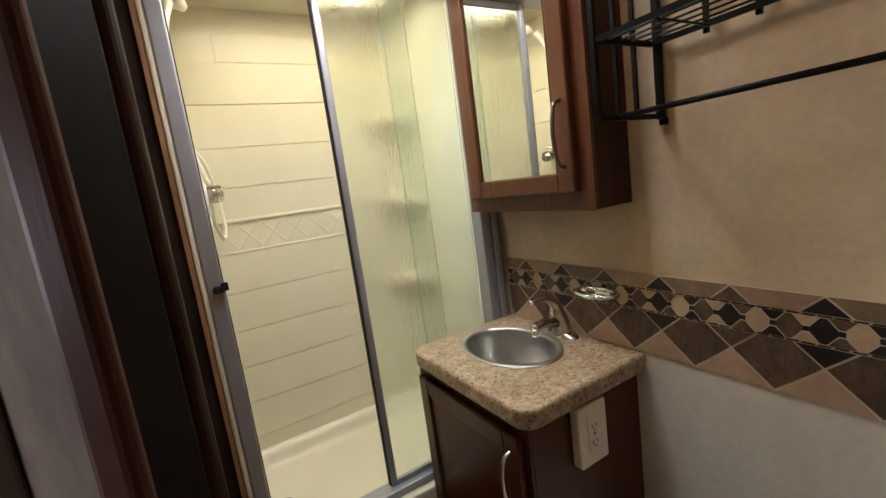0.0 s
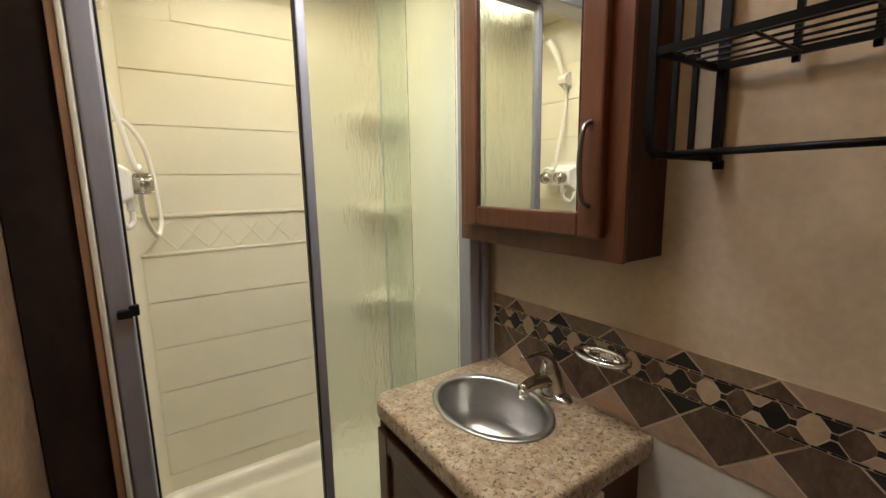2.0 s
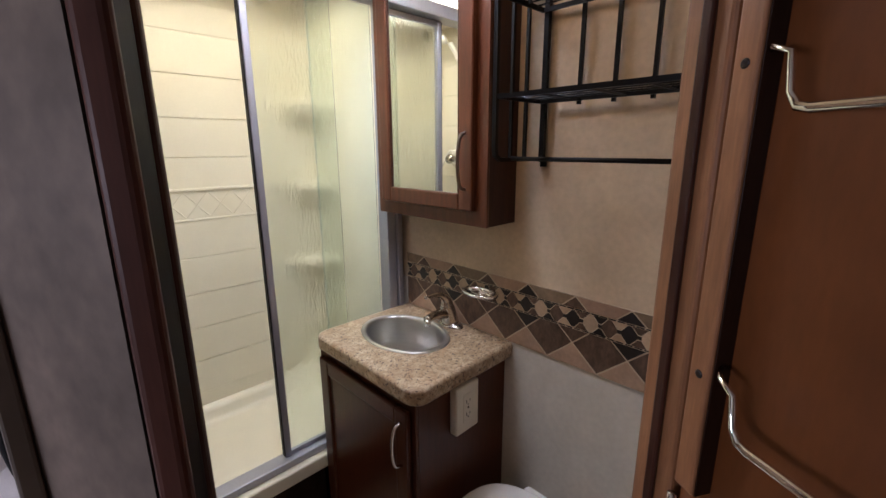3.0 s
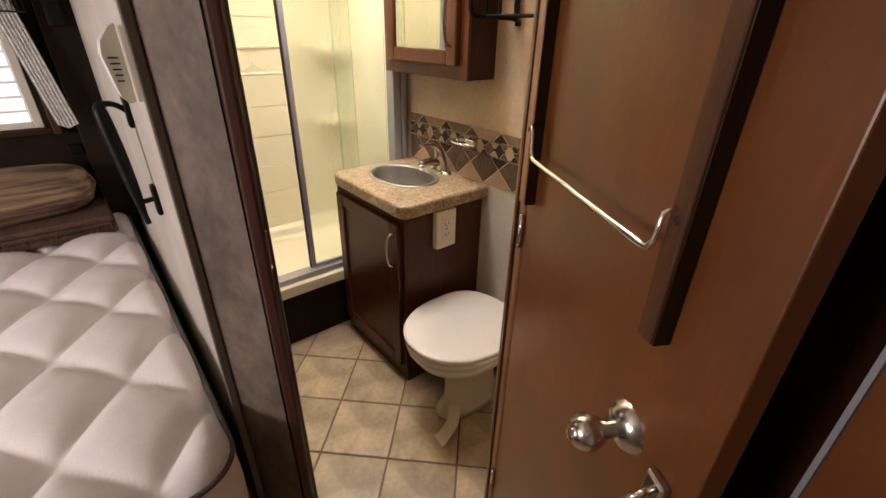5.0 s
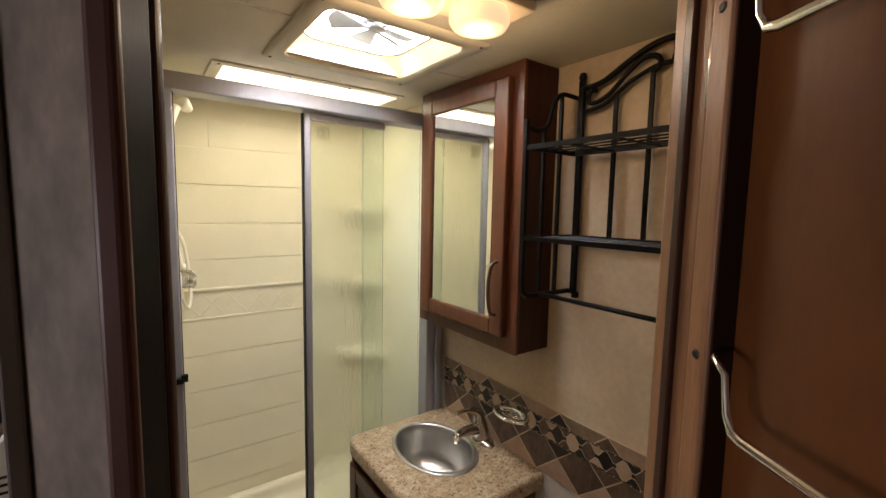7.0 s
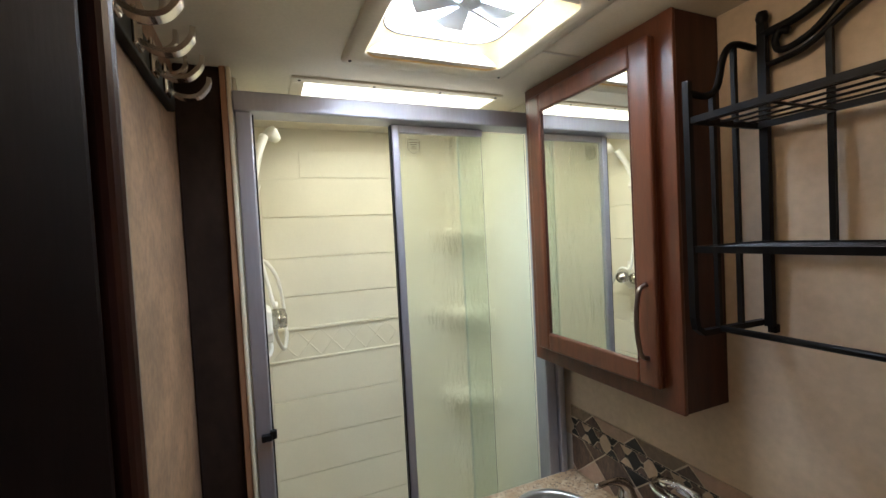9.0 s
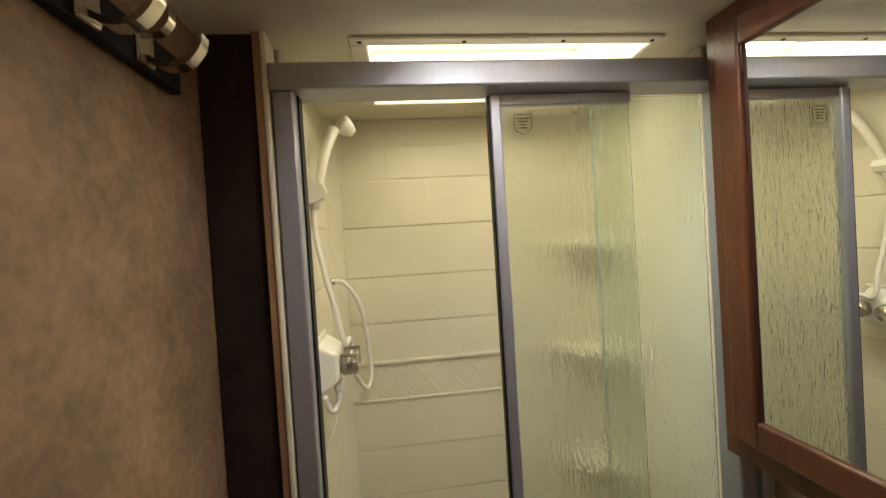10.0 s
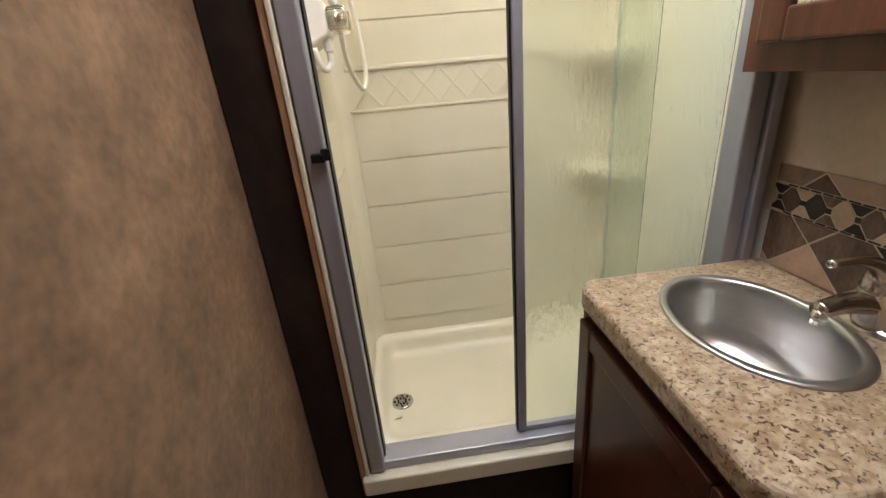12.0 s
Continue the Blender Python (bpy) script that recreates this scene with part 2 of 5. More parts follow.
t_rose = shader("rose_beige_border_tile", (0.37, 0.245, 0.165), 0.45, vary=0.12, scale=22, fine=0.1, fine_scale=90, rand=0.14)
t_beige = shader("beige_border_tile", (0.46, 0.33, 0.21), 0.45, vary=0.12, scale=22, fine=0.1, fine_scale=90, rand=0.10)
t_grout = shader("pale_border_grout", (0.50, 0.40, 0.28), 0.6, vary=0.1, scale=40)
quilt = shader("white_quilted_fabric", (0.84, 0.785, 0.785), 0.85, vary=0.04, fine=0.05, fine_scale=300, bump=0.2, blotch=0.04)
lace = shader("white_lace_fabric", (0.80, 0.80, 0.80), 0.9, vary=0.22, scale=55, fine=0.2, fine_scale=160, bump=0.4)
piping_mat = shader("grey_piping", (0.10, 0.09, 0.085), 0.8)
plaid_mat = shader("brown_plaid_fabric", (0.110, 0.055, 0.036), 0.9, vary=0.45, scale=16, stretch=(1.0, 0.3, 2.0), fine=0.3, fine_scale=90, bump=0.4)
pillow_mat = stripes("striped_pillow_fabric")
for flat_black in (black_metal, black_plastic, shaded_jamb_wood, vinyl_dark, shaded_batten_wood):
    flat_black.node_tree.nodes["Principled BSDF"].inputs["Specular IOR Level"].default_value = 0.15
for stained in (vinyl_grey, dark_wood, casing_wood, batten_wood, vanity_wood):
    stained.node_tree.nodes["Principled BSDF"].inputs["Specular IOR Level"].default_value = 0.25
skylight_glow = glow("skylight_diffuser", (1.0, 0.93, 0.74), 1.6)
vent_glow = glow("daylit_vent_dome", (0.93, 0.97, 1.0), 3.0)
bulb_glow = glow("lit_lamp_glass", (1.0, 0.70, 0.40), 0.9)
# Slats emit by themselves to look backlit; no lamp stands outside.
blind_mat = glow("self_lit_blind_slat", (0.95, 0.97, 1.0), 0.46)
# Weak glow behind the slats keeps their gaps darker.
day_mat = glow("dim_outdoor_glow", (0.95, 0.98, 1.0), 0.12)


# ---- mesh tools ----
def bm_new():
    return bmesh.new()


def box(x0, x1, y0, y1, z0, z1, bev=0.0, seg=2, bm=None, m=None):
    bm = bm or bm_new()
    r = bmesh.ops.create_cube(bm, size=1.0)
    vs = r["verts"]
    for v in vs:
        v.co = Vector(((x0 + x1) / 2 + v.co.x * (x1 - x0), (y0 + y1) / 2 + v.co.y * (y1 - y0), (z0 + z1) / 2 + v.co.z * (z1 - z0)))
    if m is not None:
        for v in vs:
            v.co = m @ v.co
    if bev:
        es = list({e for v in vs for e in v.link_edges})
        bmesh.ops.bevel(bm, geom=es, offset=bev, segments=seg, affect="EDGES", profile=0.5)
    return bm


def tube(pts, r, seg=8, bm=None, closed=False, flat=None):
    """A round (or flat: half width, half thickness) bar swept along points."""
    bm = bm or bm_new()
    P = [Vector(p) for p in pts]
    n = len(P)
    rings, up = [], None
    for i in range(n):
        a = P[i - 1] if (i or closed) else P[i]
        b = P[(i + 1) % n] if (i < n - 1 or closed) else P[i]
        d = (b - a).normalized()
        if up is None:
            up = Vector((0, 0, 1)) if abs(d.z) < 0.9 else Vector((1, 0, 0))
        up = (up - d * up.dot(d)).normalized()
        side = d.cross(up)
        rr = r[i] if isinstance(r, (list, tuple)) else r
        ring = []
        for k in range(seg):
            t = 2 * math.pi * (k + 0.5 * (seg == 4)) / seg
            c, s = math.cos(t), math.sin(t)
            if flat:
                ring.append(bm.verts.new(P[i] + side * c * flat[0] * 1.414 + up * s * flat[1] * 1.414))
            else:
                ring.append(bm.verts.new(P[i] + (side * c + up * s) * rr))
        rings.append(ring)
    for i in range(n if closed else n - 1):
        a, b = rings[i], rings[(i + 1) % n]
        for k in range(seg):
            bm.faces.new((a[k], a[(k + 1) % seg], b[(k + 1) % seg], b[k]))
    if not closed:
        bm.faces.new(rings[0][::-1])
        bm.faces.new(rings[-1])
    return bm


def spline(pts, k=6):
    """Smooth points through the given ones."""
    P = [Vector(p) for p in pts]
    P = [2 * P[0] - P[1]] + P + [2 * P[-1] - P[-2]]
    out = []
    for i in range(1, len(P) - 2):
        for j in range(k):
            t = j / k
            a, b, c, d = P[i - 1], P[i], P[i + 1], P[i + 2]
            out.append(0.5 * (2 * b + (c - a) * t + (2 * a - 5 * b + 4 * c - d) * t * t + (3 * b - a - 3 * c + d) * t ** 3))
    out.append(P[-2])
    return out


def lathe(profile, m, seg=24, bm=None, sx=1.0, sy=1.0):
    """Rings of (radius, height) turned about z, laid out by m."""
    bm = bm or bm_new()
    rings = []
    for r, z in profile:
        if r < 1e-6:
            rings.append([bm.verts.new(m @ Vector((0, 0, z)))])
        else:
            rings.append([bm.verts.new(m @ Vector((sx * r * math.cos(2 * math.pi * k / seg), sy * r * math.sin(2 * math.pi * k / seg), z))) for k in range(seg)])
    for a, b in zip(rings, rings[1:]):
        for k in range(seg):
            j = (k + 1) % seg
            if len(a) == 1 and len(b) == 1:
                continue
            if len(a) == 1:
                bm.faces.new((a[0], b[j], b[k]))
            elif len(b) == 1:
                bm.faces.new((a[k], a[j], b[0]))
            else:
                bm.faces.new((a[k], a[j], b[j], b[k]))
    bmesh.ops.recalc_face_normals(bm, faces=bm.faces)
    return bm


def prism(poly, put, d0, d1, bm=None, bev=0.0):
    """A flat outline given thickness: put(u, v, d) gives the place."""
    bm = bm or bm_new()
    lo = [bm.verts.new(put(u, v, d0)) for u, v in poly]
    hi = [bm.verts.new(put(u, v, d1)) for u, v in poly]
    n = len(poly)
    faces = [bm.faces.new(lo[::-1]), bm.faces.new(hi)]
    for k in range(n):
        faces.append(bm.faces.new((lo[k], lo[(k + 1) % n], hi[(k + 1) % n], hi[k])))
    if bev:
        bmesh.ops.bevel(bm, geom=list(faces[1].edges), offset=bev, segments=3, affect="EDGES", profile=0.5)
    bmesh.ops.recalc_face_normals(bm, faces=bm.faces)
    return bm


def mesh_of(name, bm, materials, smooth=False):
    me = bpy.data.meshes.new(name)
    bmesh.ops.recalc_face_normals(bm, faces=bm.faces)
    for f in bm.faces:
        f.smooth = smooth
    bm.to_mesh(me)
    bm.free()
    for mt in materials if isinstance(materials, (list, tuple)) else [materials]:
        me.materials.append(mt)
    return me


def part(name, bm, material, parent, label="", smooth=False):
    ob = new(name, mesh_of(name, bm, material, smooth))
    ob.parent = parent
    if parent.type == "EMPTY":
        ob.matrix_parent_inverse = parent.matrix_basis.inverted()
    return tagged(ob, label)


def thing(name, at, label, category, group=""):
    ob = new(name)
    ob.empty_display_size = 0.05
    ob.matrix_basis = Matrix.Translation(at)
    return tagged(ob, label, category, group)


def single(name, bm, material, label, category, group="", smooth=False):
    return tagged(new(name, mesh_of(name, bm, material, smooth)), label, category, group)


def fixed(name, bm, material, label, category, smooth=False):
    return tagged(new(name, mesh_of(name, bm, material, smooth)), label, category, "", "structure")


# The doorway's own axes: a along the slanting wall, n into the bathroom.
DW = Matrix(((0.860, 0.510, 0, 0.085), (-0.510, 0.860, 0, 0.302), (0, 0, 1, 0), (0, 0, 0, 1)))

# ---- setting ----
def walls():
    fixed("floor", box(-2.0, 1.11, -1.7, 1.24, -0.05, -0.004), grout, "brown grout bed of the tiled floor", "floor")
    fixed("floor_bedroom", box(-2.0, 0.04, 1.24, 2.0, -0.05, -0.004), grout, "floor under the bed", "floor")
    # ceiling with the openings of the skylight and of the roof vent
    xs, ys = [-2.0, 0.32, 0.43, 0.77, 0.88, 1.15], [-1.7, 0.72, 1.02, 1.225, 1.56, 2.0]
    bm = bm_new()
    for i in range(5):
        for j in range(5):
            if (1 <= i <= 3 and j == 3) or (i == 2 and j == 1):
                continue
            box(xs[i], xs[i + 1], ys[j], ys[j + 1], CEIL, CEIL + 0.03, bm=bm)
    fixed("ceiling", bm, ceiling_mat, "cream ceiling panels with a skylight and a roof vent", "ceiling")
    bm = bm_new()
    for x0, x1, y0, y1 in ((0.40, 0.405, 0.62, 1.05), (0.05, 0.40, 0.80, 0.805), (0.82, 0.95, 0.905, 0.91)):
        box(x0, x1, y0, y1, CEIL - 0.003, CEIL - 0.0005, bm=bm)
    fixed("ceiling_trim", bm, vinyl_pale, "thin seams between the ceiling panels", "trim")
    w = fixed("wall_east", box(1.07, 1.11, -1.7, 1.75, 0.92, CEIL), vinyl_tan, "tan mottled wallpaper above the tile border", "wall")
    fixed("wall_east_lower", box(1.07, 1.11, -1.7, 1.24, 0, 0.92), vinyl_pale, "pale wallpaper below the tile border", "wall")
    # partition between bathroom and bedroom
    bm = box(0.026, 0.04, 0.4825, 1.24, 0, CEIL)
    fixed("wall_west", bm, vinyl_brown, "brown mottled wallpaper on the bathroom partition", "wall")
    fixed("wall_bedside", box(0.010, 0.0255, 0.4405, 2.0, 0, CEIL), white_wall, "off-white wall beside the bed", "wall")
    # slanting wall of the doorway: stub, right part, head
    fixed("wall_doorway_left", prism([(0.0835, 0.312), (0.0165, 0.4285), (0.0258, 0.4400), (0.0258, 0.4822), (0.040, 0.482), (0.110, 0.392), (0.097, 0.331)], lambda u, v, d: Vector((u, v, d)), 0.0, CEIL), vinyl_grey, "grey-brown wallpapered stub beside the doorway", "wall")
    fixed("wall_doorway_right", box(0.545, 1.16, 0.003, 0.055, 0, CEIL, m=DW), vinyl_tan, "tan wallpaper beside the door", "wall")
    fixed("wall_doorway_head", box(-0.006, 0.545, 0.003, 0.055, 1.935, CEIL, m=DW), vinyl_tan, "wall strip above the doorway", "wall")
    fixed("corner_trim", box(-0.0010, 0.0160, 0.4240, 0.4400, 0, CEIL, 0.003), trim_brown, "brown corner moulding", "trim")
    # bedroom shell with the north window and an added, unseen west opening
    bm = bm_new()
    for x0, x1, z0, z1 in ((-2.0, -1.02, 0, CEIL), (-0.20, 0.010, 0, CEIL), (-1.02, -0.20, 0, 0.96), (-1.02, -0.20, 1.47, CEIL)):
        box(x0, x1, 1.96, 2.0, z0, z1, bm=bm)
    # Wall lies in shadow beside the window; the dark colour includes that.
    fixed("wall_north", bm, vinyl_dark, "mottled wallpaper behind the bed head, darkened for shade", "wall")
    bm = bm_new()
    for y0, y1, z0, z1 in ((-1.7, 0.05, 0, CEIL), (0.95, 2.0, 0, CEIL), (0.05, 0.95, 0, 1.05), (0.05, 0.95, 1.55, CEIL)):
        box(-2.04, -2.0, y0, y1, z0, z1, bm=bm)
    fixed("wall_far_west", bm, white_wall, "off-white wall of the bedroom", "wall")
    fixed("wall_south", box(-2.0, 1.11, -1.74, -1.7, 0, CEIL), white_wall, "off-white wall behind the walker", "wall")
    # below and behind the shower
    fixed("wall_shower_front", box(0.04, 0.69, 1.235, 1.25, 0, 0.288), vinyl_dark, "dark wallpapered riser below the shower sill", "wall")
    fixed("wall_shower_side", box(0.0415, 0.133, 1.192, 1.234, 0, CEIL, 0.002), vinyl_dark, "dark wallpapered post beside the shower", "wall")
    fixed("post_edge_trim", box(0.1335, 0.1465, 1.182, 1.234, 0.29, CEIL, 0.002), edge_wood, "light wooden edge strip beside the shower frame", "trim")
    fixed("stall_flange_trim", box(0.1470, 0.1568, 1.178, 1.234, 0.345, CEIL - 0.001, 0.003), cream, "cream flange strip of the shower stall", "trim")
    fixed("wall_shower_back", box(0.03, 1.11, 1.75, 1.79, 0, CEIL + 0.03), white_wall, "wall behind the shower stall", "wall")
    return w


def doorway_trim():
    """Rounded jambs, the left one coloured near black for its shade, with a strike plate."""
    j = fixed("door_jamb_left", box(-0.0035, 0.014, 0.004, 0.062, 0, 1.935, 0.005, 3, m=DW), shaded_jamb_wood, "dark wooden door jamb, blackened for shade, with a strike plate", "door frame")
    part("casing", box(0.002, 0.026, -0.010, 0.0038, 0, 1.935, 0.006, 3, m=DW), casing_wood, j, "reddish rounded casing strip")
    part("back_casing", box(-0.030, 0.0150, 0.0622, 0.082, 0, 1.935, 0.008, 4, m=DW), dark_wood, j, "dark reddish rounded casing")
    part("strike_plate", box(0.0142, 0.0162, 0.008, 0.034, 0.93, 1.01, 0.006, m=DW), nickel, j, "brushed metal strike plate")
    r = fixed("door_jamb_right", box(0.504, 0.5445, 0.0, 0.060, 0, 1.935, 0.006, 3, m=DW), lit_hinge_wood, "brown wooden door jamb on the hinge side, coloured as lit", "door frame")
    part("bead", box(0.498, 0.5038, 0.020, 0.034, 0, 1.935, 0.0025, 2, m=DW), dark_wood, r)


def bath_door():
    d = thing("open_door", DW @ Vector((0.53, -0.26, 0)), "brown veneered bathroom door standing open with towel bars", "door")
    slab = part("door_panel", box(0.506, 0.534, -0.522, -0.012, 0.02, 1.925, 0.002, m=DW), door_wood, d)
    # Same wood twice: hinge-side batten coloured as lit, outer one as shaded.
    for n0, n1, face in ((-0.046, -0.022, lit_hinge_wood), (-0.433, -0.409, batten_wood)):
        b = part("batten", box(0.484, 0.5058, n0, n1, 1.068, 1.86, 0.003, 3, m=DW), face, d, "stained wooden batten")
        # Dark sheet laid over the side face that lies in shadow.
        part("edge_band", box(0.4865, 0.5056, n0 - 0.0022, n0 - 0.0002, 1.069, 1.859, 0.0008, m=DW), shaded_batten_wood, b, "dark band for the batten's shaded side")
        for z in (1.20, 1.48, 1.755):
            part("screw", lathe([(0.0, 0.0012), (0.003, 0.0012), (0.0045, 0)], DW @ pose(0.4839, (n0 + n1) / 2, z, 0, -90, 0), 10), bronze, b)
    for z in (1.165, 1.440, 1.715):
        a = 0.474
        path = [(0.494, -0.0475, z + 0.048), (0.478, -0.062, z + 0.047), (a, -0.079, z + 0.04), (a, -0.083, z + 0.012)]
        path += [(a, -0.090, z + 0.002), (a, -0.10, z), (a, -0.394, z), (a, -0.406, z + 0.002), (a, -0.412, z + 0.012), (a, -0.415, z + 0.04), (0.4835, -0.417, z + 0.046)]
        part("towel_bar", tube([DW @ Vector(p) for p in path], [0.0024, 0.0024, 0.0024, 0.0026, 0.0038, 0.0042, 0.0042, 0.0038, 0.0026, 0.0024, 0.0024], 8), chrome, d, "chrome wire towel bar", True)
    k = DW @ pose(0.506, -0.412, 0.925, 0, -90, 0)
    knob = part("door_knob", lathe([(0.0, 0.070), (0.014, 0.069), (0.021, 0.060), (0.023, 0.050), (0.018, 0.038), (0.011, 0.028), (0.010, 0.008)], k, 28), nickel, d, "polished nickel knob", True)
    part("rose", lathe([(0.010, 0.016), (0.022, 0.013), (0.031, 0.004), (0.033, 0.0)], k, 28), nickel, knob, "", True)
    part("lock_button", lathe([(0.0, 0.0755), (0.006, 0.0745), (0.007, 0.068)], k, 14), chrome, knob)
    hook = part("latch_hook", box(0.494, 0.5059, -0.497, -0.470, 0.90, 0.932, 0.003, m=DW), nickel, d, "small metal latch")
    part("lever", tube([DW @ Vector(p) for p in ((0.494, -0.485, 0.92), (0.476, -0.487, 0.915), (0.468, -0.478, 0.895))], 0.004, 8), nickel, hook, "", True)
    for z in (0.25, 1.0, 1.72):
        part("hinge", tube([DW @ Vector((0.500, -0.008, z - 0.035)), DW @ Vector((0.500, -0.008, z + 0.035))], 0.005, 8), nickel, d, "hinge knuckle", True)


def wardrobe():
    w = thing("wardrobe", DW @ Vector((0.85, -0.75, 0)), "brown wooden wardrobe with a shaded gap beside the door", "wardrobe")
    part("body", box(0.66, 1.18, -1.10, -0.10, 0, 1.93, m=DW), dark_wood, w)
    part("side_panel", box(0.585, 0.612, -1.10, -0.545, 0, 1.93, 0.002, m=DW), door_wood, w)
    # Black strip stands in for the shade inside the gap.
    part("edge_strip", box(0.6125, 0.6598, -0.60, -0.585, 0, 1.93, m=DW), black_plastic, w)
    part("metal_strip", box(0.584, 0.590, -0.5448, -0.540, 0, 1.93, m=DW), alu, w, "thin grey edge strip")


# ---- shower ----
GROOVES = [1.805, 1.667, 1.520, 1.382, 1.264, 1.152, 1.010, 0.868, 0.730, 0.592, 0.455]


def shower_stall():
    s = thing("shower_stall", (0.6, 1.48, 0.29), "cream moulded plastic shower stall with plank-pattern walls", "shower")
    # side and back walls as one sheet with rounded corners
    arc = [(0.165 + 0.05 - 0.05 * math.cos(t), 1.66 + 0.05 * math.sin(t)) for t in [math.pi / 2 * k / 6 for k in range(7)]]
    arc2 = [(1.0 - 0.05 + 0.05 * math.sin(t), 1.66 + 0.05 * math.cos(t)) for t in [math.pi / 2 * k / 6 for k in range(7)]]
    line = [(0.165, 1.252)] + arc + arc2 + [(1.0, 1.252)]
    bm = bm_new()
    inner = [(bm.verts.new((x, y, 0.345)), bm.verts.new((x, y, 1.984))) for x, y in line]
    outer = [(bm.verts.new((x + (0.012 if x > 0.6 else -0.012) * (y < 1.66), y + 0.012 * (y > 1.64), 0.345)),
              bm.verts.new((x + (0.012 if x > 0.6 else -0.012) * (y < 1.66), y + 0.012 * (y > 1.64), 1.984))) for x, y in line]
    for k in range(len(line) - 1):
        for q in (inner, outer):
            bm.faces.new((q[k][0], q[k + 1][0], q[k + 1][1], q[k][1]))
    for e in (0, -1):
        bm.faces.new((inner[e][0], outer[e][0], outer[e][1], inner[e][1]))
    wall = part("surround", bm, cream, s, "", True)
    # raised planks of the back wall
    edges = GROOVES
    for k in range(len(edges) - 1):
        top, bot = edges[k], edges[k + 1]
        if k == 4:
            continue
        part("plank", box(0.205, 0.962, 1.7077, 1.7095, bot + 0.0015, top - 0.0015, 0.0016, 3), cream, wall)
        side_plank = box(0.1655, 0.1672, 1.262, 1.650, bot + 0.0015, top - 0.0015, 0.0014, 3)
        part("plank", side_plank, cream, wall)
    part("plank", box(0.34, 0.962, 1.7080, 1.7095, 1.8090, 1.905, 0.0013, 3), cream, wall)
    # the decorative band: two ridges and raised lozenges
    bm = box(0.200, 0.968, 1.7045, 1.7095, 1.259, 1.272, 0.0042, 4)
    box(0.200, 0.968, 1.7050, 1.7095, 1.148, 1.158, 0.0035, 4, bm=bm)
    band = part("band", bm, cream, wall, "moulded ridges of the decorative band")
    for k in range(9):
        x, z = 0.255 + k * 0.083, 1.2085
        put = lambda u, v, d: Vector((u, 1.7095 - d, v))
        for sg in (1, -1):
            pts = [(x - 0.041, z - sg * 0.044), (x - 0.041 + 0.007, z - sg * 0.044), (x + 0.041, z + sg * 0.044), (x + 0.041 - 0.007, z + sg * 0.044)]
            part("lattice_rib", prism(pts, put, 0, 0.0012 + 0.0003 * (sg > 0), bev=0.0009), cream, band)
    # corner shelves on the far side
    for z in (1.60, 1.27, 0.935):
        bm = bm_new()
        rings = []
        for rr, zz in ((0.120, z), (0.134, z - 0.006), (0.136, z - 0.018), (0.120, z - 0.045), (0.06, z - 0.11)):
            rings.append([bm.verts.new((1.002 - rr * math.cos(t), 1.71 - rr * math.sin(t), zz)) for t in [math.pi / 2 * k / 10 for k in range(11)]] + [bm.verts.new((1.002, 1.71, zz))])
        n = len(rings[0])
        bm.faces.new(rings[0])
        bm.faces.new(rings[-1][::-1])
        for a, b in zip(rings, rings[1:]):
            for k in range(n):
                bm.faces.new((a[k], a[(k + 1) % n], b[(k + 1) % n], b[k]))
        part("corner_shelf", bm, cream, wall, "moulded corner shelf", True)
    # pan: floor, rim, sill
    pan = part("pan", box(0.153, 1.062, 1.24, 1.722, 0.292, 0.335), cream, s, "cream shower pan")
    bm = bm_new()
    prof = [(0.0, 0.398), (0.010, 0.398), (0.022, 0.392), (0.030, 0.375), (0.036, 0.350), (0.050, 0.337), (0.075, 0.3355)]
    loops = []
    for d, z in prof:
        loop = []
        for (x, y), (sx, sy) in zip(((0.166, 1.252), (0.166, 1.71), (1.0, 1.71), (1.0, 1.252)), ((1, 1), (1, -1), (-1, -1), (-1, 1))):
            r = 0.045
            pts = [(x + sx * (d + r - r * math.cos(t)), y + sy * (d + r - r * math.sin(t))) for t in [math.pi / 2 * k / 5 for k in range(6)]]
            loop += pts[::-1] if sx * sy > 0 else pts
        loop.insert(6, (0.166 + d, 1.36))
        loop.insert(19, (1.0 - d, 1.36))
        loops.append([bm.verts.new((px, py, 0.3358 + (z - 0.3355) * min(1, max(0, (py - 1.26) / 0.1)))) for px, py in loop])
    n = len(loops[0])
    for a, b in zip(loops, loops[1:]):
        for k in range(n):
            bm.faces.new((a[k], a[(k + 1) % n], b[(k + 1) % n], b[k]))
    part("pan_rim", bm, cream, pan, "", True)
    part("sill", box(0.139, 0.688, 1.165, 1.2395, 0.292, 0.344, 0.006, 3), cream, s, "cream sill of the shower")
    dr = part("drain", lathe([(0.0, 0.003), (0.022, 0.003), (0.029, 0.004), (0.034, 0.001), (0.034, 0.0)], pose(0.242, 1.43, 0.336), 28), nickel, s, "round metal drain grate", True)
    for k in range(16):
        q = 2 * math.pi * k / 8 + (0.39 if k >= 8 else 0)
        rr = 0.022 if k < 8 else 0.012
        part("hole", lathe([(0.0, 0.0), (0.0032, 0.0)], pose(0.242 + rr * math.cos(q), 1.43 + rr * math.sin(q), 0.3405), 8), black_plastic, dr)
    part("weep_slot", box(0.392, 0.420, 1.248, 1.254, 0.3445, 0.3465), bronze, s)


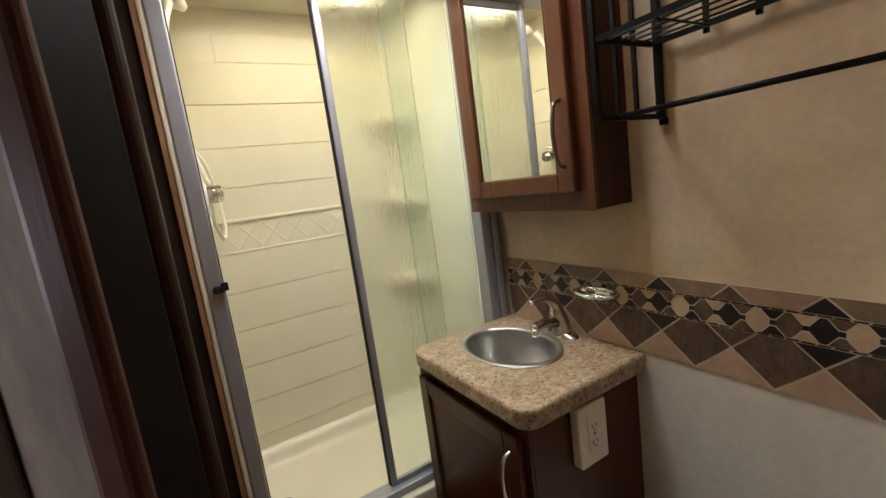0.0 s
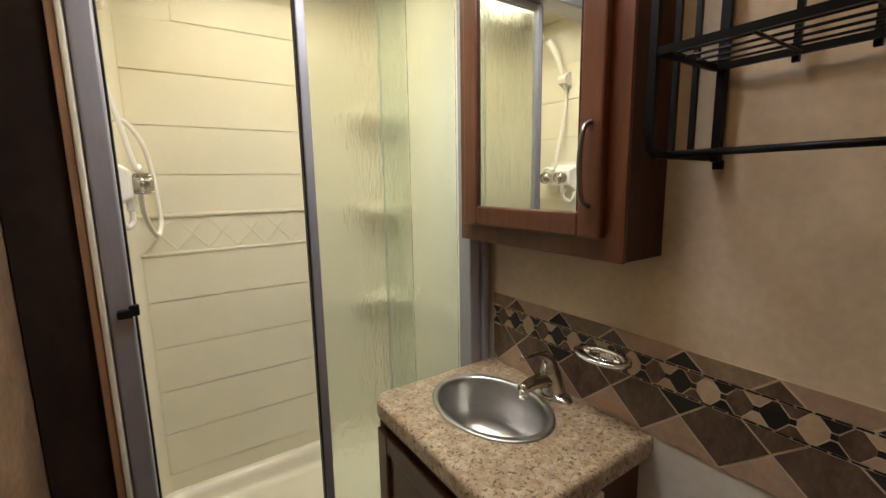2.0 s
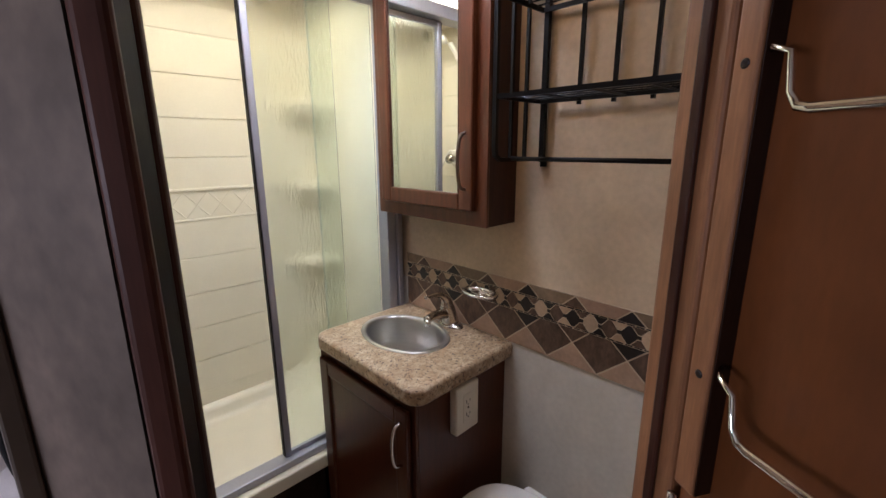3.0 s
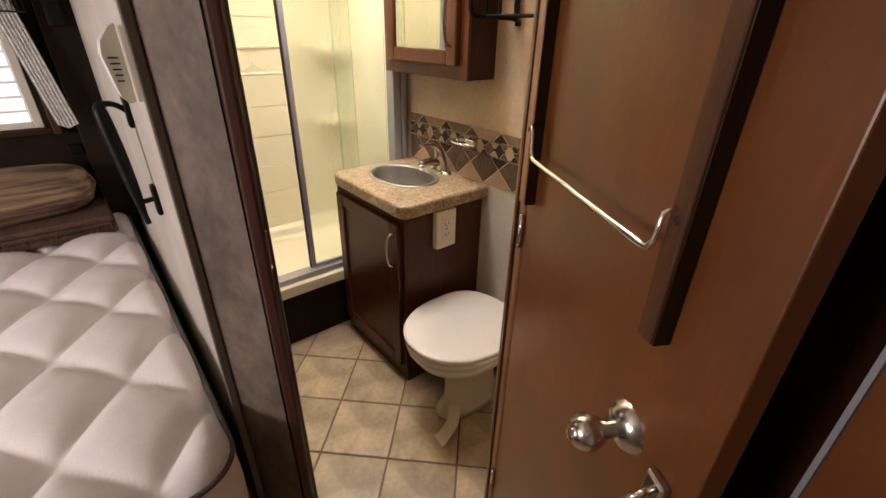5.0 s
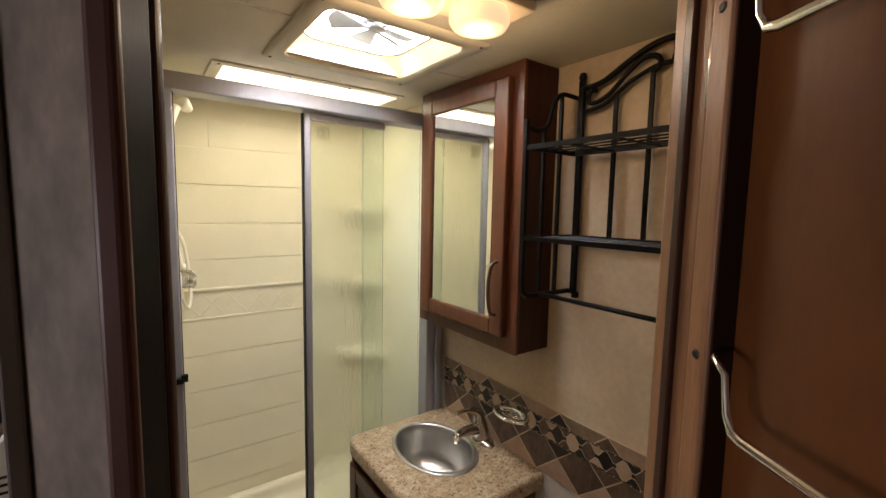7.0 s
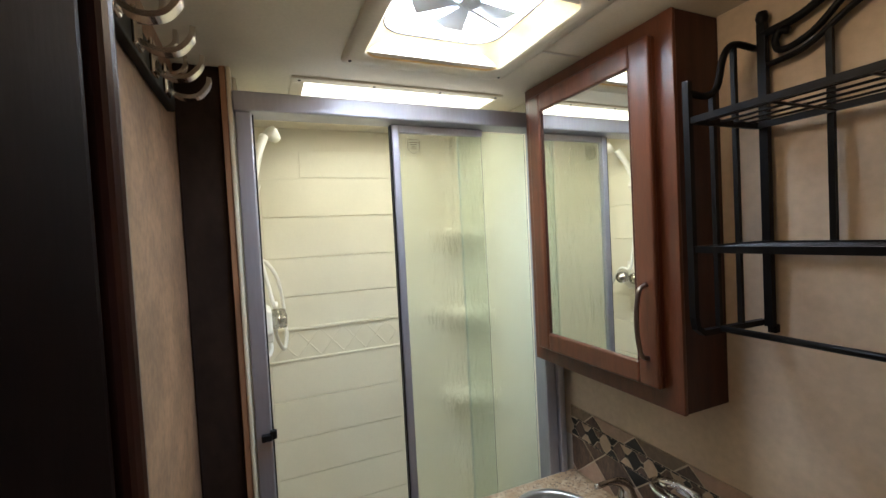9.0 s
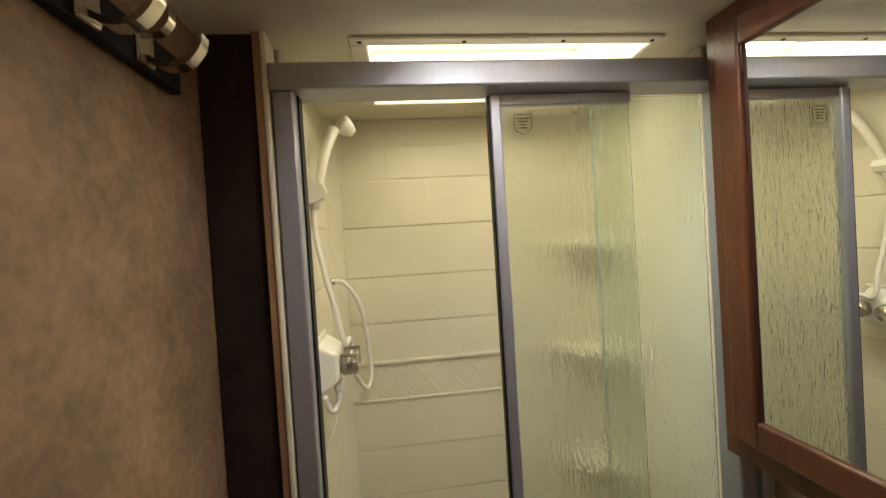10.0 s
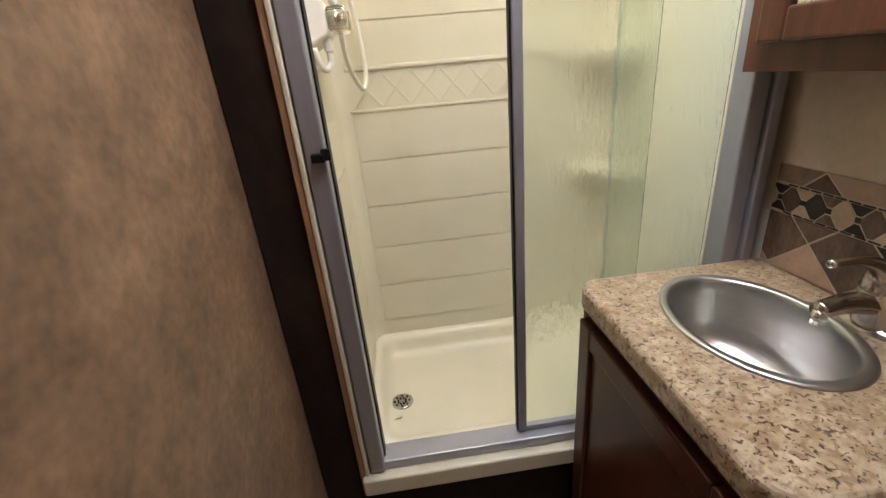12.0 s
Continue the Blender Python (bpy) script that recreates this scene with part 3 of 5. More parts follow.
def shower_enclosure():
    e = thing("shower_door", (0.6, 1.205, 0.344), "sliding rain-glass shower door in a satin aluminium frame", "shower door")
    part("head_rail", box(0.157, 1.056, 1.172, 1.250, 1.884, 1.929, 0.004, 2), alu, e, "wide aluminium head rail")
    part("post", box(0.160, 0.196, 1.180, 1.235, 0.352, 1.884, 0.004, 2), alu, e)
    part("post_lip", box(0.196, 0.1995, 1.205, 1.2345, 0.374, 1.884, 0.001), black_plastic, e, "black rubber seal")
    part("post", box(0.985, 1.022, 1.180, 1.235, 0.352, 1.884, 0.004, 2), alu, e)
    part("wall_channel", box(1.024, 1.048, 1.170, 1.235, 0.352, 1.884, 0.004, 2), alu, e)
    part("bottom_track", box(0.163, 1.056, 1.190, 1.2475, 0.3445, 0.372, 0.004, 2), alu, e)
    catch = part("catch", box(0.172, 0.196, 1.164, 1.1795, 1.113, 1.129, 0.003, 2), black_plastic, e, "black plastic door catch")
    part("catch_lip", box(0.190, 0.206, 1.166, 1.178, 1.116, 1.136, 0.002, 2), black_plastic, catch)
    # the panel slid half way, and the one behind it
    p = part("sliding_panel", box(0.560, 0.820, 1.222, 1.227, 0.385, 1.868), shower_glass, e, "rain-textured glass pane")
    p.visible_shadow = False
    part("stile", box(0.541, 0.562, 1.213, 1.236, 0.374, 1.882, 0.003, 2), alu, p)
    part("stile_seal", box(0.5375, 0.5408, 1.216, 1.233, 0.378, 1.88), black_plastic, p)
    part("top_rail", box(0.562, 0.822, 1.216, 1.233, 1.862, 1.882, 0.002), alu, p)
    part("bottom_rail", box(0.562, 0.822, 1.216, 1.233, 0.374, 0.389, 0.002), alu, p)
    q = part("fixed_panel", box(0.752, 0.985, 1.240, 1.245, 0.375, 1.880), shower_glass_far, e, "second rain-textured glass pane")
    q.visible_shadow = False
    part("pane_edge", box(0.7500, 0.7518, 1.2395, 1.2455, 0.375, 1.880), edge_glass, q, "dark ground edge of the glass")
    st = part("certificate_sticker", box(0.582, 0.628, 1.2208, 1.2214, 1.800, 1.850), white_plastic, p, "clear sticker with a printed shield")
    st.data.materials[0] = plain_glass("clear_film", (0.95, 0.95, 0.90), 0.05)
    put = lambda u, v, d: Vector((u, 1.2206 - d, v))
    shield = [(0.588, 1.843), (0.588, 1.820), (0.592, 1.813), (0.605, 1.806), (0.618, 1.813), (0.622, 1.820), (0.622, 1.843), (0.612, 1.846), (0.605, 1.843), (0.598, 1.846)]
    part("shield_outline", tube([put(u, v, 0.0004) for u, v in shield], 0.0006, 4, closed=True), bronze, st)
    for k, w in enumerate((0.012, 0.010, 0.006, 0.008)):
        part("print_bar", box(0.605 - w, 0.605 + w, 1.2199, 1.2205, 1.8365 - 0.006 * k, 1.838 - 0.006 * k), bronze, st)


def shower_fittings():
    v = thing("shower_valve", (0.168, 1.41, 1.30), "cream shower valve with two smoky ribbed knobs", "shower valve")
    plate = part("wall_plate", box(0.1660, 0.1725, 1.333, 1.497, 1.297, 1.420, 0.003, 2), white_plastic, v, "flat wall plate with screws")
    for y, z in ((1.345, 1.409), (1.485, 1.409), (1.345, 1.308), (1.485, 1.308)):
        part("screw", lathe([(0, 0.002), (0.0035, 0.0015), (0.0045, 0)], pose(0.1725, y, z, 0, 90, 0), 10), white_plastic, plate)
    # wedge-shaped body that narrows towards the knobs
    bm = bm_new()
    lo = [bm.verts.new((0.1722, y, z)) for y, z in ((1.352, 1.302), (1.488, 1.302), (1.488, 1.412), (1.352, 1.412))]
    hi = [bm.verts.new((0.214, y, z)) for y, z in ((1.366, 1.326), (1.482, 1.326), (1.482, 1.386), (1.366, 1.386))]
    bm.faces.new(lo[::-1])
    bm.faces.new(hi)
    for k in range(4):
        bm.faces.new((lo[k], lo[(k + 1) % 4], hi[(k + 1) % 4], hi[k]))
    bmesh.ops.bevel(bm, geom=list(bm.edges), offset=0.007, segments=3, affect="EDGES", profile=0.5)
    part("body", bm, white_plastic, v)
    for y in (1.394, 1.466):
        bm = bm_new()
        prof = [(0.019, 0.0), (0.022, 0.003), (0.0225, 0.03), (0.021, 0.036), (0.017, 0.039), (0.0, 0.039)]
        m = pose(0.2145, y, 1.356, 0, 90, 0)
        rings = []
        for r, z in prof:
            rings.append([bm.verts.new(m @ Vector((0, 0, z)))] if r == 0 else
                         [bm.verts.new(m @ Vector((r * (1 + 0.05 * (k % 2)) * math.cos(math.pi * k / 20), r * (1 + 0.05 * (k % 2)) * math.sin(math.pi * k / 20), z))) for k in range(40)])
        for a, b in zip(rings, rings[1:]):
            for k in range(40):
                bm.faces.new((a[k], a[(k + 1) % 40], b[(k + 1) % 40], b[k]) if len(b) > 1 else (a[k], a[(k + 1) % 40], b[0]))
        kn = part("knob", bm, smoke, v, "smoky ribbed acrylic knob")
        part("knob_core", tube([(0.2148, y, 1.356), (0.246, y, 1.356)], 0.013, 14), chrome, kn, "", True)
    nip = part("outlet", box(0.198, 0.216, 1.390, 1.410, 1.296, 1.3255, 0.004, 2), white_plastic, v)
    part("drip_tube", tube(spline([(0.207, 1.400, 1.297), (0.206, 1.392, 1.274), (0.197, 1.372, 1.263), (0.189, 1.360, 1.276), (0.184, 1.352, 1.303)], 6), 0.0062, 10), white_plastic, nip, "short looped tube", True)
    h = thing("hand_shower", (0.168, 1.425, 1.70), "white hand shower hanging in its wall holder with a looped hose", "hand shower")
    bm = prism([(0.1662, 1.714), (0.1662, 1.772), (0.176, 1.772), (0.200, 1.757), (0.206, 1.742), (0.200, 1.728)], lambda a, b, d: Vector((a, d, b)), 1.405, 1.445, bev=0.003)
    part("holder", bm, white_plastic, h, "wedge-shaped wall holder")
    hd = spline([(0.178, 1.422, 1.706), (0.190, 1.428, 1.765), (0.206, 1.450, 1.842), (0.224, 1.476, 1.897)], 5)
    part("handle", tube(hd, [0.0095 + 0.004 * k / (len(hd) - 1) for k in range(len(hd))], 12), white_plastic, h, "", True)
    part("spray_head", lathe([(0.0, 0.030), (0.012, 0.028), (0.018, 0.016), (0.023, 0.0), (0.023, -0.008), (0.020, -0.012), (0.0, -0.012)],
                             look((0.246, 1.500, 1.912), (0.196, 1.455, 1.950)), 22), white_plastic, h, "round spray head", True)
    hose = [(0.174, 1.424, 1.712), (0.175, 1.424, 1.645), (0.186, 1.425, 1.572), (0.197, 1.428, 1.516), (0.208, 1.432, 1.462), (0.222, 1.436, 1.392),
            (0.228, 1.480, 1.392), (0.224, 1.550, 1.306), (0.231, 1.600, 1.257), (0.249, 1.650, 1.214), (0.260, 1.672, 1.243),
            (0.260, 1.674, 1.293), (0.254, 1.668, 1.377), (0.240, 1.646, 1.460), (0.212, 1.630, 1.512), (0.190, 1.638, 1.522), (0.168, 1.645, 1.521)]
    part("hose", tube(spline(hose, 8), 0.0062, 10), white_plastic, h, "white plastic hose", True)
    part("elbow", tube([(0.1662, 1.645, 1.521), (0.180, 1.642, 1.521)], 0.010, 12), chrome, h, "small chrome wall elbow", True)


# ---- ceiling fittings ----
def skylight():
    s = thing("skylight", (0.6, 1.39, CEIL), "bright shower skylight with a cream screwed flange", "skylight")
    bm = bm_new()
    for x0, x1, y0, y1 in ((0.290, 0.890, 1.198, 1.226), (0.290, 0.890, 1.556, 1.584), (0.290, 0.322, 1.226, 1.556), (0.878, 0.890, 1.226, 1.556)):
        box(x0, x1, y0, y1, CEIL - 0.007, CEIL - 0.0005, 0.003, 2, bm=bm)
    fl = part("flange", bm, ceiling_mat, s, "cream flange")
    for x in (0.31, 0.50, 0.69, 0.87):
        part("screw", lathe([(0, -0.002), (0.003, -0.002), (0.0045, 0)], pose(x, 1.211, CEIL - 0.007), 10), bronze, fl)
    bm = bm_new()
    for x0, x1, y0, y1 in ((0.320, 0.324, 1.224, 1.560), (0.876, 0.880, 1.224, 1.560), (0.324, 0.876, 1.221, 1.225), (0.324, 0.876, 1.556, 1.560)):
        box(x0, x1, y0, y1, CEIL - 0.004, CEIL + 0.135, bm=bm)
    part("well", bm, white_plastic, s)
    part("diffuser", box(0.318, 0.882, 1.218, 1.562, CEIL + 0.136, CEIL + 0.141), skylight_glow, s, "glowing translucent dome")


def roof_vent():
    v = thing("roof_vent", (0.6, 0.87, CEIL), "roof vent with fan blades under a bright dome, yellowed garnish", "roof vent")
    # rounded garnish and its curved well
    cx, cy = 0.60, 0.87

    def rounded(hw, r, z, bm):
        pts = []
        for sx, sy, a0 in ((1, 1, 0), (-1, 1, 90), (-1, -1, 180), (1, -1, 270)):
            for k in range(7):
                t = radians(a0 + 15 * k)
                pts.append(bm.verts.new((cx + sx * (hw - r) + r * math.cos(t), cy + sy * (hw - r) + r * math.sin(t), z)))
        return pts
    bm = bm_new()
    prof = [(0.212, 0.012, CEIL - 0.001), (0.210, 0.012, CEIL - 0.007), (0.174, 0.035, CEIL - 0.008), (0.170, 0.037, CEIL - 0.004), (0.165, 0.045, CEIL + 0.010), (0.154, 0.055, CEIL + 0.028), (0.142, 0.062, CEIL + 0.042)]
    loops = [rounded(a, b, c, bm) for a, b, c in prof]
    for a, b in zip(loops[:4], loops[1:4]):
        for k in range(28):
            bm.faces.new((a[k], a[(k + 1) % 28], b[(k + 1) % 28], b[k]))
    for ring in loops[4:]:
        for q in ring:
            bm.verts.remove(q)
    g = part("garnish", bm, ceiling_mat, v, "cream plastic garnish", True)
    bm = bm_new()
    loops = [rounded(a, b, c, bm) for a, b, c in prof[3:]]
    for a, b in zip(loops, loops[1:]):
        for k in range(28):
            bm.faces.new((a[k], a[(k + 1) % 28], b[(k + 1) % 28], b[k]))
    part("throat", bm, garnish_mat, g, "throat of yellowed plastic", True)
    for sx in (-1, 1):
        for sy in (-1, 1):
            part("screw", lathe([(0, -0.002), (0.003, -0.002), (0.0045, 0)], pose(cx + sx * 0.193, cy + sy * 0.193, CEIL - 0.0072), 10), bronze, g)
    bm = bm_new()
    loops = [rounded(0.143, 0.062, CEIL + 0.042, bm), rounded(0.139, 0.060, CEIL + 0.043, bm), rounded(0.139, 0.060, CEIL + 0.047, bm)]
    for a, b in zip(loops, loops[1:]):
        for k in range(28):
            bm.faces.new((a[k], a[(k + 1) % 28], b[(k + 1) % 28], b[k]))
    part("screen_frame", bm, bronze, v)
    hub = part("fan_hub", lathe([(0, 0.0), (0.022, 0.0), (0.024, 0.004), (0.024, 0.012), (0, 0.012)], pose(cx + 0.010, cy - 0.010, CEIL + 0.046), 20), fan_mat, v, "grey fan hub")
    for k in range(5):
        t = radians(72 * k + 20)
        bm = bm_new()
        pts = [(0.022, -0.014), (0.105, -0.038), (0.118, 0.0), (0.105, 0.032), (0.022, 0.014)]
        top, bot = [], []
        for r, w in pts:
            z = CEIL + 0.056 + 0.20 * w
            x, y = cx + 0.010 + r * math.cos(t) - w * math.sin(t), cy - 0.010 + r * math.sin(t) + w * math.cos(t)
            top.append(bm.verts.new((x, y, z + 0.001)))
            bot.append(bm.verts.new((x, y, z - 0.001)))
        bm.faces.new(top)
        bm.faces.new(bot[::-1])
        for i in range(5):
            bm.faces.new((top[i], top[(i + 1) % 5], bot[(i + 1) % 5], bot[i]))
        part("fan_blade", bm, fan_mat, hub)
    for t in (25, 115):
        c, s = 0.140 * math.cos(radians(t)), 0.140 * math.sin(radians(t))
        part("strut", tube([(cx - c, cy - s, CEIL + 0.0475), (cx + c, cy + s, CEIL + 0.0475)], 0.003, 6), fan_mat, v)
    part("dome", box(0.42, 0.78, 0.69, 1.05, CEIL + 0.100, CEIL + 0.104), vent_glow, v, "daylit translucent dome")
    bm = bm_new()
    for x0, x1, y0, y1 in ((0.42, 0.425, 0.69, 1.05), (0.775, 0.78, 0.69, 1.05), (0.425, 0.775, 0.69, 0.695), (0.425, 0.775, 1.045, 1.05)):
        box(x0, x1, y0, y1, CEIL + 0.0305, CEIL + 0.100, bm=bm)
    part("curb", bm, white_plastic, v)


def ceiling_lamp():
    l = thing("ceiling_lamp", (0.61, 0.50, CEIL), "twin ceiling lamp with two lit frosted glass shades", "ceiling lamp")
    part("base", box(0.405, 0.735, 0.445, 0.575, CEIL - 0.022, CEIL - 0.001, 0.010, 3), lamp_base, l, "beige lamp base")
    for x in (0.497, 0.645):
        prof = [(0.050, 0.0), (0.053, -0.008), (0.053, -0.022), (0.047, -0.032), (0.032, -0.037), (0.0, -0.039)]
        sh = part("shade", lathe(prof, pose(x, 0.51, CEIL - 0.022), 4 * 7, sx=1.1), bulb_glow, l, "lit frosted glass shade", True)
        sh.visible_shadow = False


# ---- vanity wall ----
def vanity():
    v = thing("vanity_cabinet", (0.88, 0.94, 0), "dark stained vanity cabinet with one panelled door", "cabinet")
    bm = box(0.694, 1.069, 0.690, 0.704, 0.062, 0.760, 0.001)
    box(0.694, 1.069, 1.174, 1.188, 0.062, 0.760, 0.001, bm=bm)
    box(1.060, 1.069, 0.7042, 1.1738, 0.062, 0.760, bm=bm)
    box(0.694, 1.0598, 0.7042, 1.1738, 0.062, 0.076, bm=bm)
    part("body", bm, vanity_wood, v)
    part("toe_kick", box(0.690, 1.069, 0.688, 1.19, 0.0, 0.0615, 0.004), vanity_wood, v)
    part("face_frame", box(0.685, 0.6935, 0.690, 1.188, 0.062, 0.760, 0.002), vanity_wood, v)
    # door: stiles and rails round a recessed panel
    y0, y1, z0, z1 = 0.708, 1.165, 0.085, 0.728
    door = part("door", box(0.675, 0.6815, y0 + 0.048, y1 - 0.048, z0 + 0.048, z1 - 0.048), vanity_wood, v, "recessed door panel")
    for n, a, b, c, d in (("stile", y0, y0 + 0.05, z0, z1), ("stile", y1 - 0.05, y1, z0, z1), ("rail", y0 + 0.0502, y1 - 0.0502, z0, z0 + 0.05), ("rail", y0 + 0.0502, y1 - 0.0502, z1 - 0.05, z1)):
        part(n, box(0.666, 0.6848, a, b, c, d, 0.004, 2), vanity_wood, door)
    arc = spline([(0.666, 0.730, 0.695), (0.642, 0.730, 0.682), (0.633, 0.730, 0.627), (0.642, 0.730, 0.572), (0.666, 0.730, 0.560)], 5)
    part("handle", tube(arc, 0.0045, 8), nickel, door, "arched metal handle", True)
    # worktop with the sink cut out
    x0, x1, cy0, cy1, r = 0.660, 1.069, 0.662, 1.182, 0.045
    outline = []
    for (cx, cy, a0) in ((x0 + r, cy0 + r, 180),):
        outline += [(cx + r * math.cos(radians(a0 + 15 * k)), cy + r * math.sin(radians(a0 + 15 * k))) for k in range(7)]
    outline += [(x1, cy0), (x1, cy1)]
    outline += [(x0 + r + r * math.cos(radians(90 + 15 * k)), cy1 - r + r * math.sin(radians(90 + 15 * k))) for k in range(7)]
    put = lambda u, w, d: Vector((u, w, d))
    bm = prism(outline, put, 0.7605, WT)
    es = [e for f in bm.faces if abs(f.normal.z) > 0.9 for e in f.edges if not (abs(e.verts[0].co.x - x1) < 1e-4 and abs(e.verts[1].co.x - x1) < 1e-4)]
    bmesh.ops.bevel(bm, geom=es, offset=0.012, segments=4, affect="EDGES", profile=0.5)
    cut = new("cutter", mesh_of("cutter", lathe([(0, 0.1), (1, 0.1), (1, -0.1), (0, -0.1)], pose(SX, SY, WT - 0.01), 48, sx=SA - 0.006, sy=SB - 0.006), cream))
    top = single("worktop", bm, counter_mat, "speckled brown granite-look worktop with rounded corners", "worktop")
    md = top.modifiers.new("sink_hole", "BOOLEAN")
    md.object, md.operation, md.solver = cut, "DIFFERENCE", "EXACT"
    dg = bpy.context.evaluated_depsgraph_get()
    dg.update()
    done = bpy.data.meshes.new_from_object(top.evaluated_get(dg))
    top.modifiers.remove(md)
    top.data = done
    bpy.data.objects.remove(cut)
    top.data.materials.clear()
    top.data.materials.append(counter_mat)


WT = 0.812
SX, SY, SA, SB = 0.876, 0.962, 0.128, 0.172


def basin():
    s = thing("sink", (SX, SY, WT), "oval stainless steel sink set into the worktop", "sink")
    prof = [(1.0, 0.0005), (0.992, 0.0038), (0.97, 0.0052), (0.905, 0.0050), (0.878, 0.002), (0.866, -0.006), (0.858, -0.025), (0.852, -0.055), (0.838, -0.085), (0.80, -0.112), (0.70, -0.132), (0.52, -0.143), (0.3, -0.148), (0.12, -0.149), (0.11, -0.153), (0.0, -0.153)]
    bm = lathe(prof, pose(SX, SY, WT), 56, sx=SA, sy=SB)
    b = part("bowl", bm, steel, s, "", True)
    part("drain", lathe([(0, 0.002), (0.014, 0.002), (0.02, 0.0)], pose(SX, SY, WT - 0.1475), 20), chrome, b, "chrome drain")


def faucet():
    x, y = 1.034, 0.905
    f = thing("faucet", (x, y, WT), "brushed nickel single-lever faucet behind the sink", "faucet")
    part("base", lathe([(0.0, 0.014), (0.62, 0.013), (0.90, 0.008), (1.0, 0.0)], pose(x, y, WT + 0.0002), 32, sx=0.030, sy=0.058), nickel, f, "oval base plate", True)
    part("body", tube(spline([(x, y, WT + 0.010), (x - 0.004, y, WT + 0.035), (x - 0.012, y, WT + 0.062), (x - 0.020, y, WT + 0.078)], 4), [0.0305 - 0.0007 * k for k in range(13)], 16), nickel, f, "", True)
    sp = spline([(x - 0.006, y, WT + 0.042), (x - 0.045, y - 0.002, WT + 0.052), (x - 0.085, y - 0.005, WT + 0.056), (x - 0.118, y - 0.008, WT + 0.052)], 5)
    part("spout", tube(sp, [0.0195 - 0.006 * k / (len(sp) - 1) for k in range(len(sp))], 12), nickel, f, "tapered spout", True)
    part("aerator", tube([(x - 0.112, y - 0.0075, WT + 0.052), (x - 0.114, y - 0.0075, WT + 0.030)], 0.0105, 14), chrome, f, "", True)
    lv = spline([(x - 0.014, y, WT + 0.070), (x - 0.020, y, WT + 0.098), (x - 0.042, y - 0.002, WT + 0.117), (x - 0.078, y - 0.005, WT + 0.128), (x - 0.122, y - 0.009, WT + 0.131)], 5)
    n = len(lv) - 1
    part("lever", tube(lv, [0.0230 - 0.0165 * min(1, 1.3 * k / n) for k in range(n + 1)], 12), nickel, f, "curved lever", True)


def outlet():
    o = thing("power_outlet", (0.86, 0.676, 0.685), "white surface-mounted double power outlet on the vanity side", "power outlet")
    b = part("box", box(0.812, 0.906, 0.6610, 0.6895, 0.606, 0.757, 0.005, 2), white_plastic, o)
    part("face", box(0.839, 0.879, 0.6595, 0.6608, 0.640, 0.729, 0.001), white_plastic, b)
    for z in (0.664, 0.705):
        for x, w, h in ((0.852, 0.0012, 0.005), (0.866, 0.0012, 0.004)):
            part("slot", box(x - w, x + w, 0.6591, 0.6594, z - h, z + h), black_plastic, b)
        part("slot", box(0.857, 0.861, 0.6591, 0.6594, z - 0.012, z - 0.008), black_plastic, b)
    part("screw", lathe([(0, 0.0012), (0.003, 0.001), (0.0035, 0)], pose(0.859, 0.6593, 0.6845, 90, 0, 0), 10), bronze, b)


def soap_dish():
    s = thing("soap_dish", (1.07, 0.764, 0.955), "chrome oval soap dish bracket on the tile border", "soap dish")
    ring = [(1.025 + 0.036 * math.cos(t) * 1.0, 0.764 + 0.060 * math.sin(t), 0.966 + 0.0) for t in [2 * math.pi * k / 32 for k in range(32)]]
    part("ring", tube(ring, 0.006, 4, closed=True, flat=(0.007, 0.004)), chrome, s, "", True)
    ring2 = [(1.025 + 0.020 * math.cos(t), 0.764 + 0.030 * math.sin(t), 0.966) for t in [2 * math.pi * k / 24 for k in range(24)]]
    part("inner_ring", tube(ring2, 0.003, 6, closed=True), chrome, s, "", True)
    for y in (0.764 - 0.044, 0.764 + 0.044):
        part("spoke", tube([(1.025, y, 0.966), (1.025, 0.764 + (0.03 if y > 0.764 else -0.03), 0.966)], 0.004, 6), chrome, s)
    part("wall_mount", box(1.052, 1.0695, 0.735, 0.793, 0.945, 0.972, 0.005, 2), chrome, s)


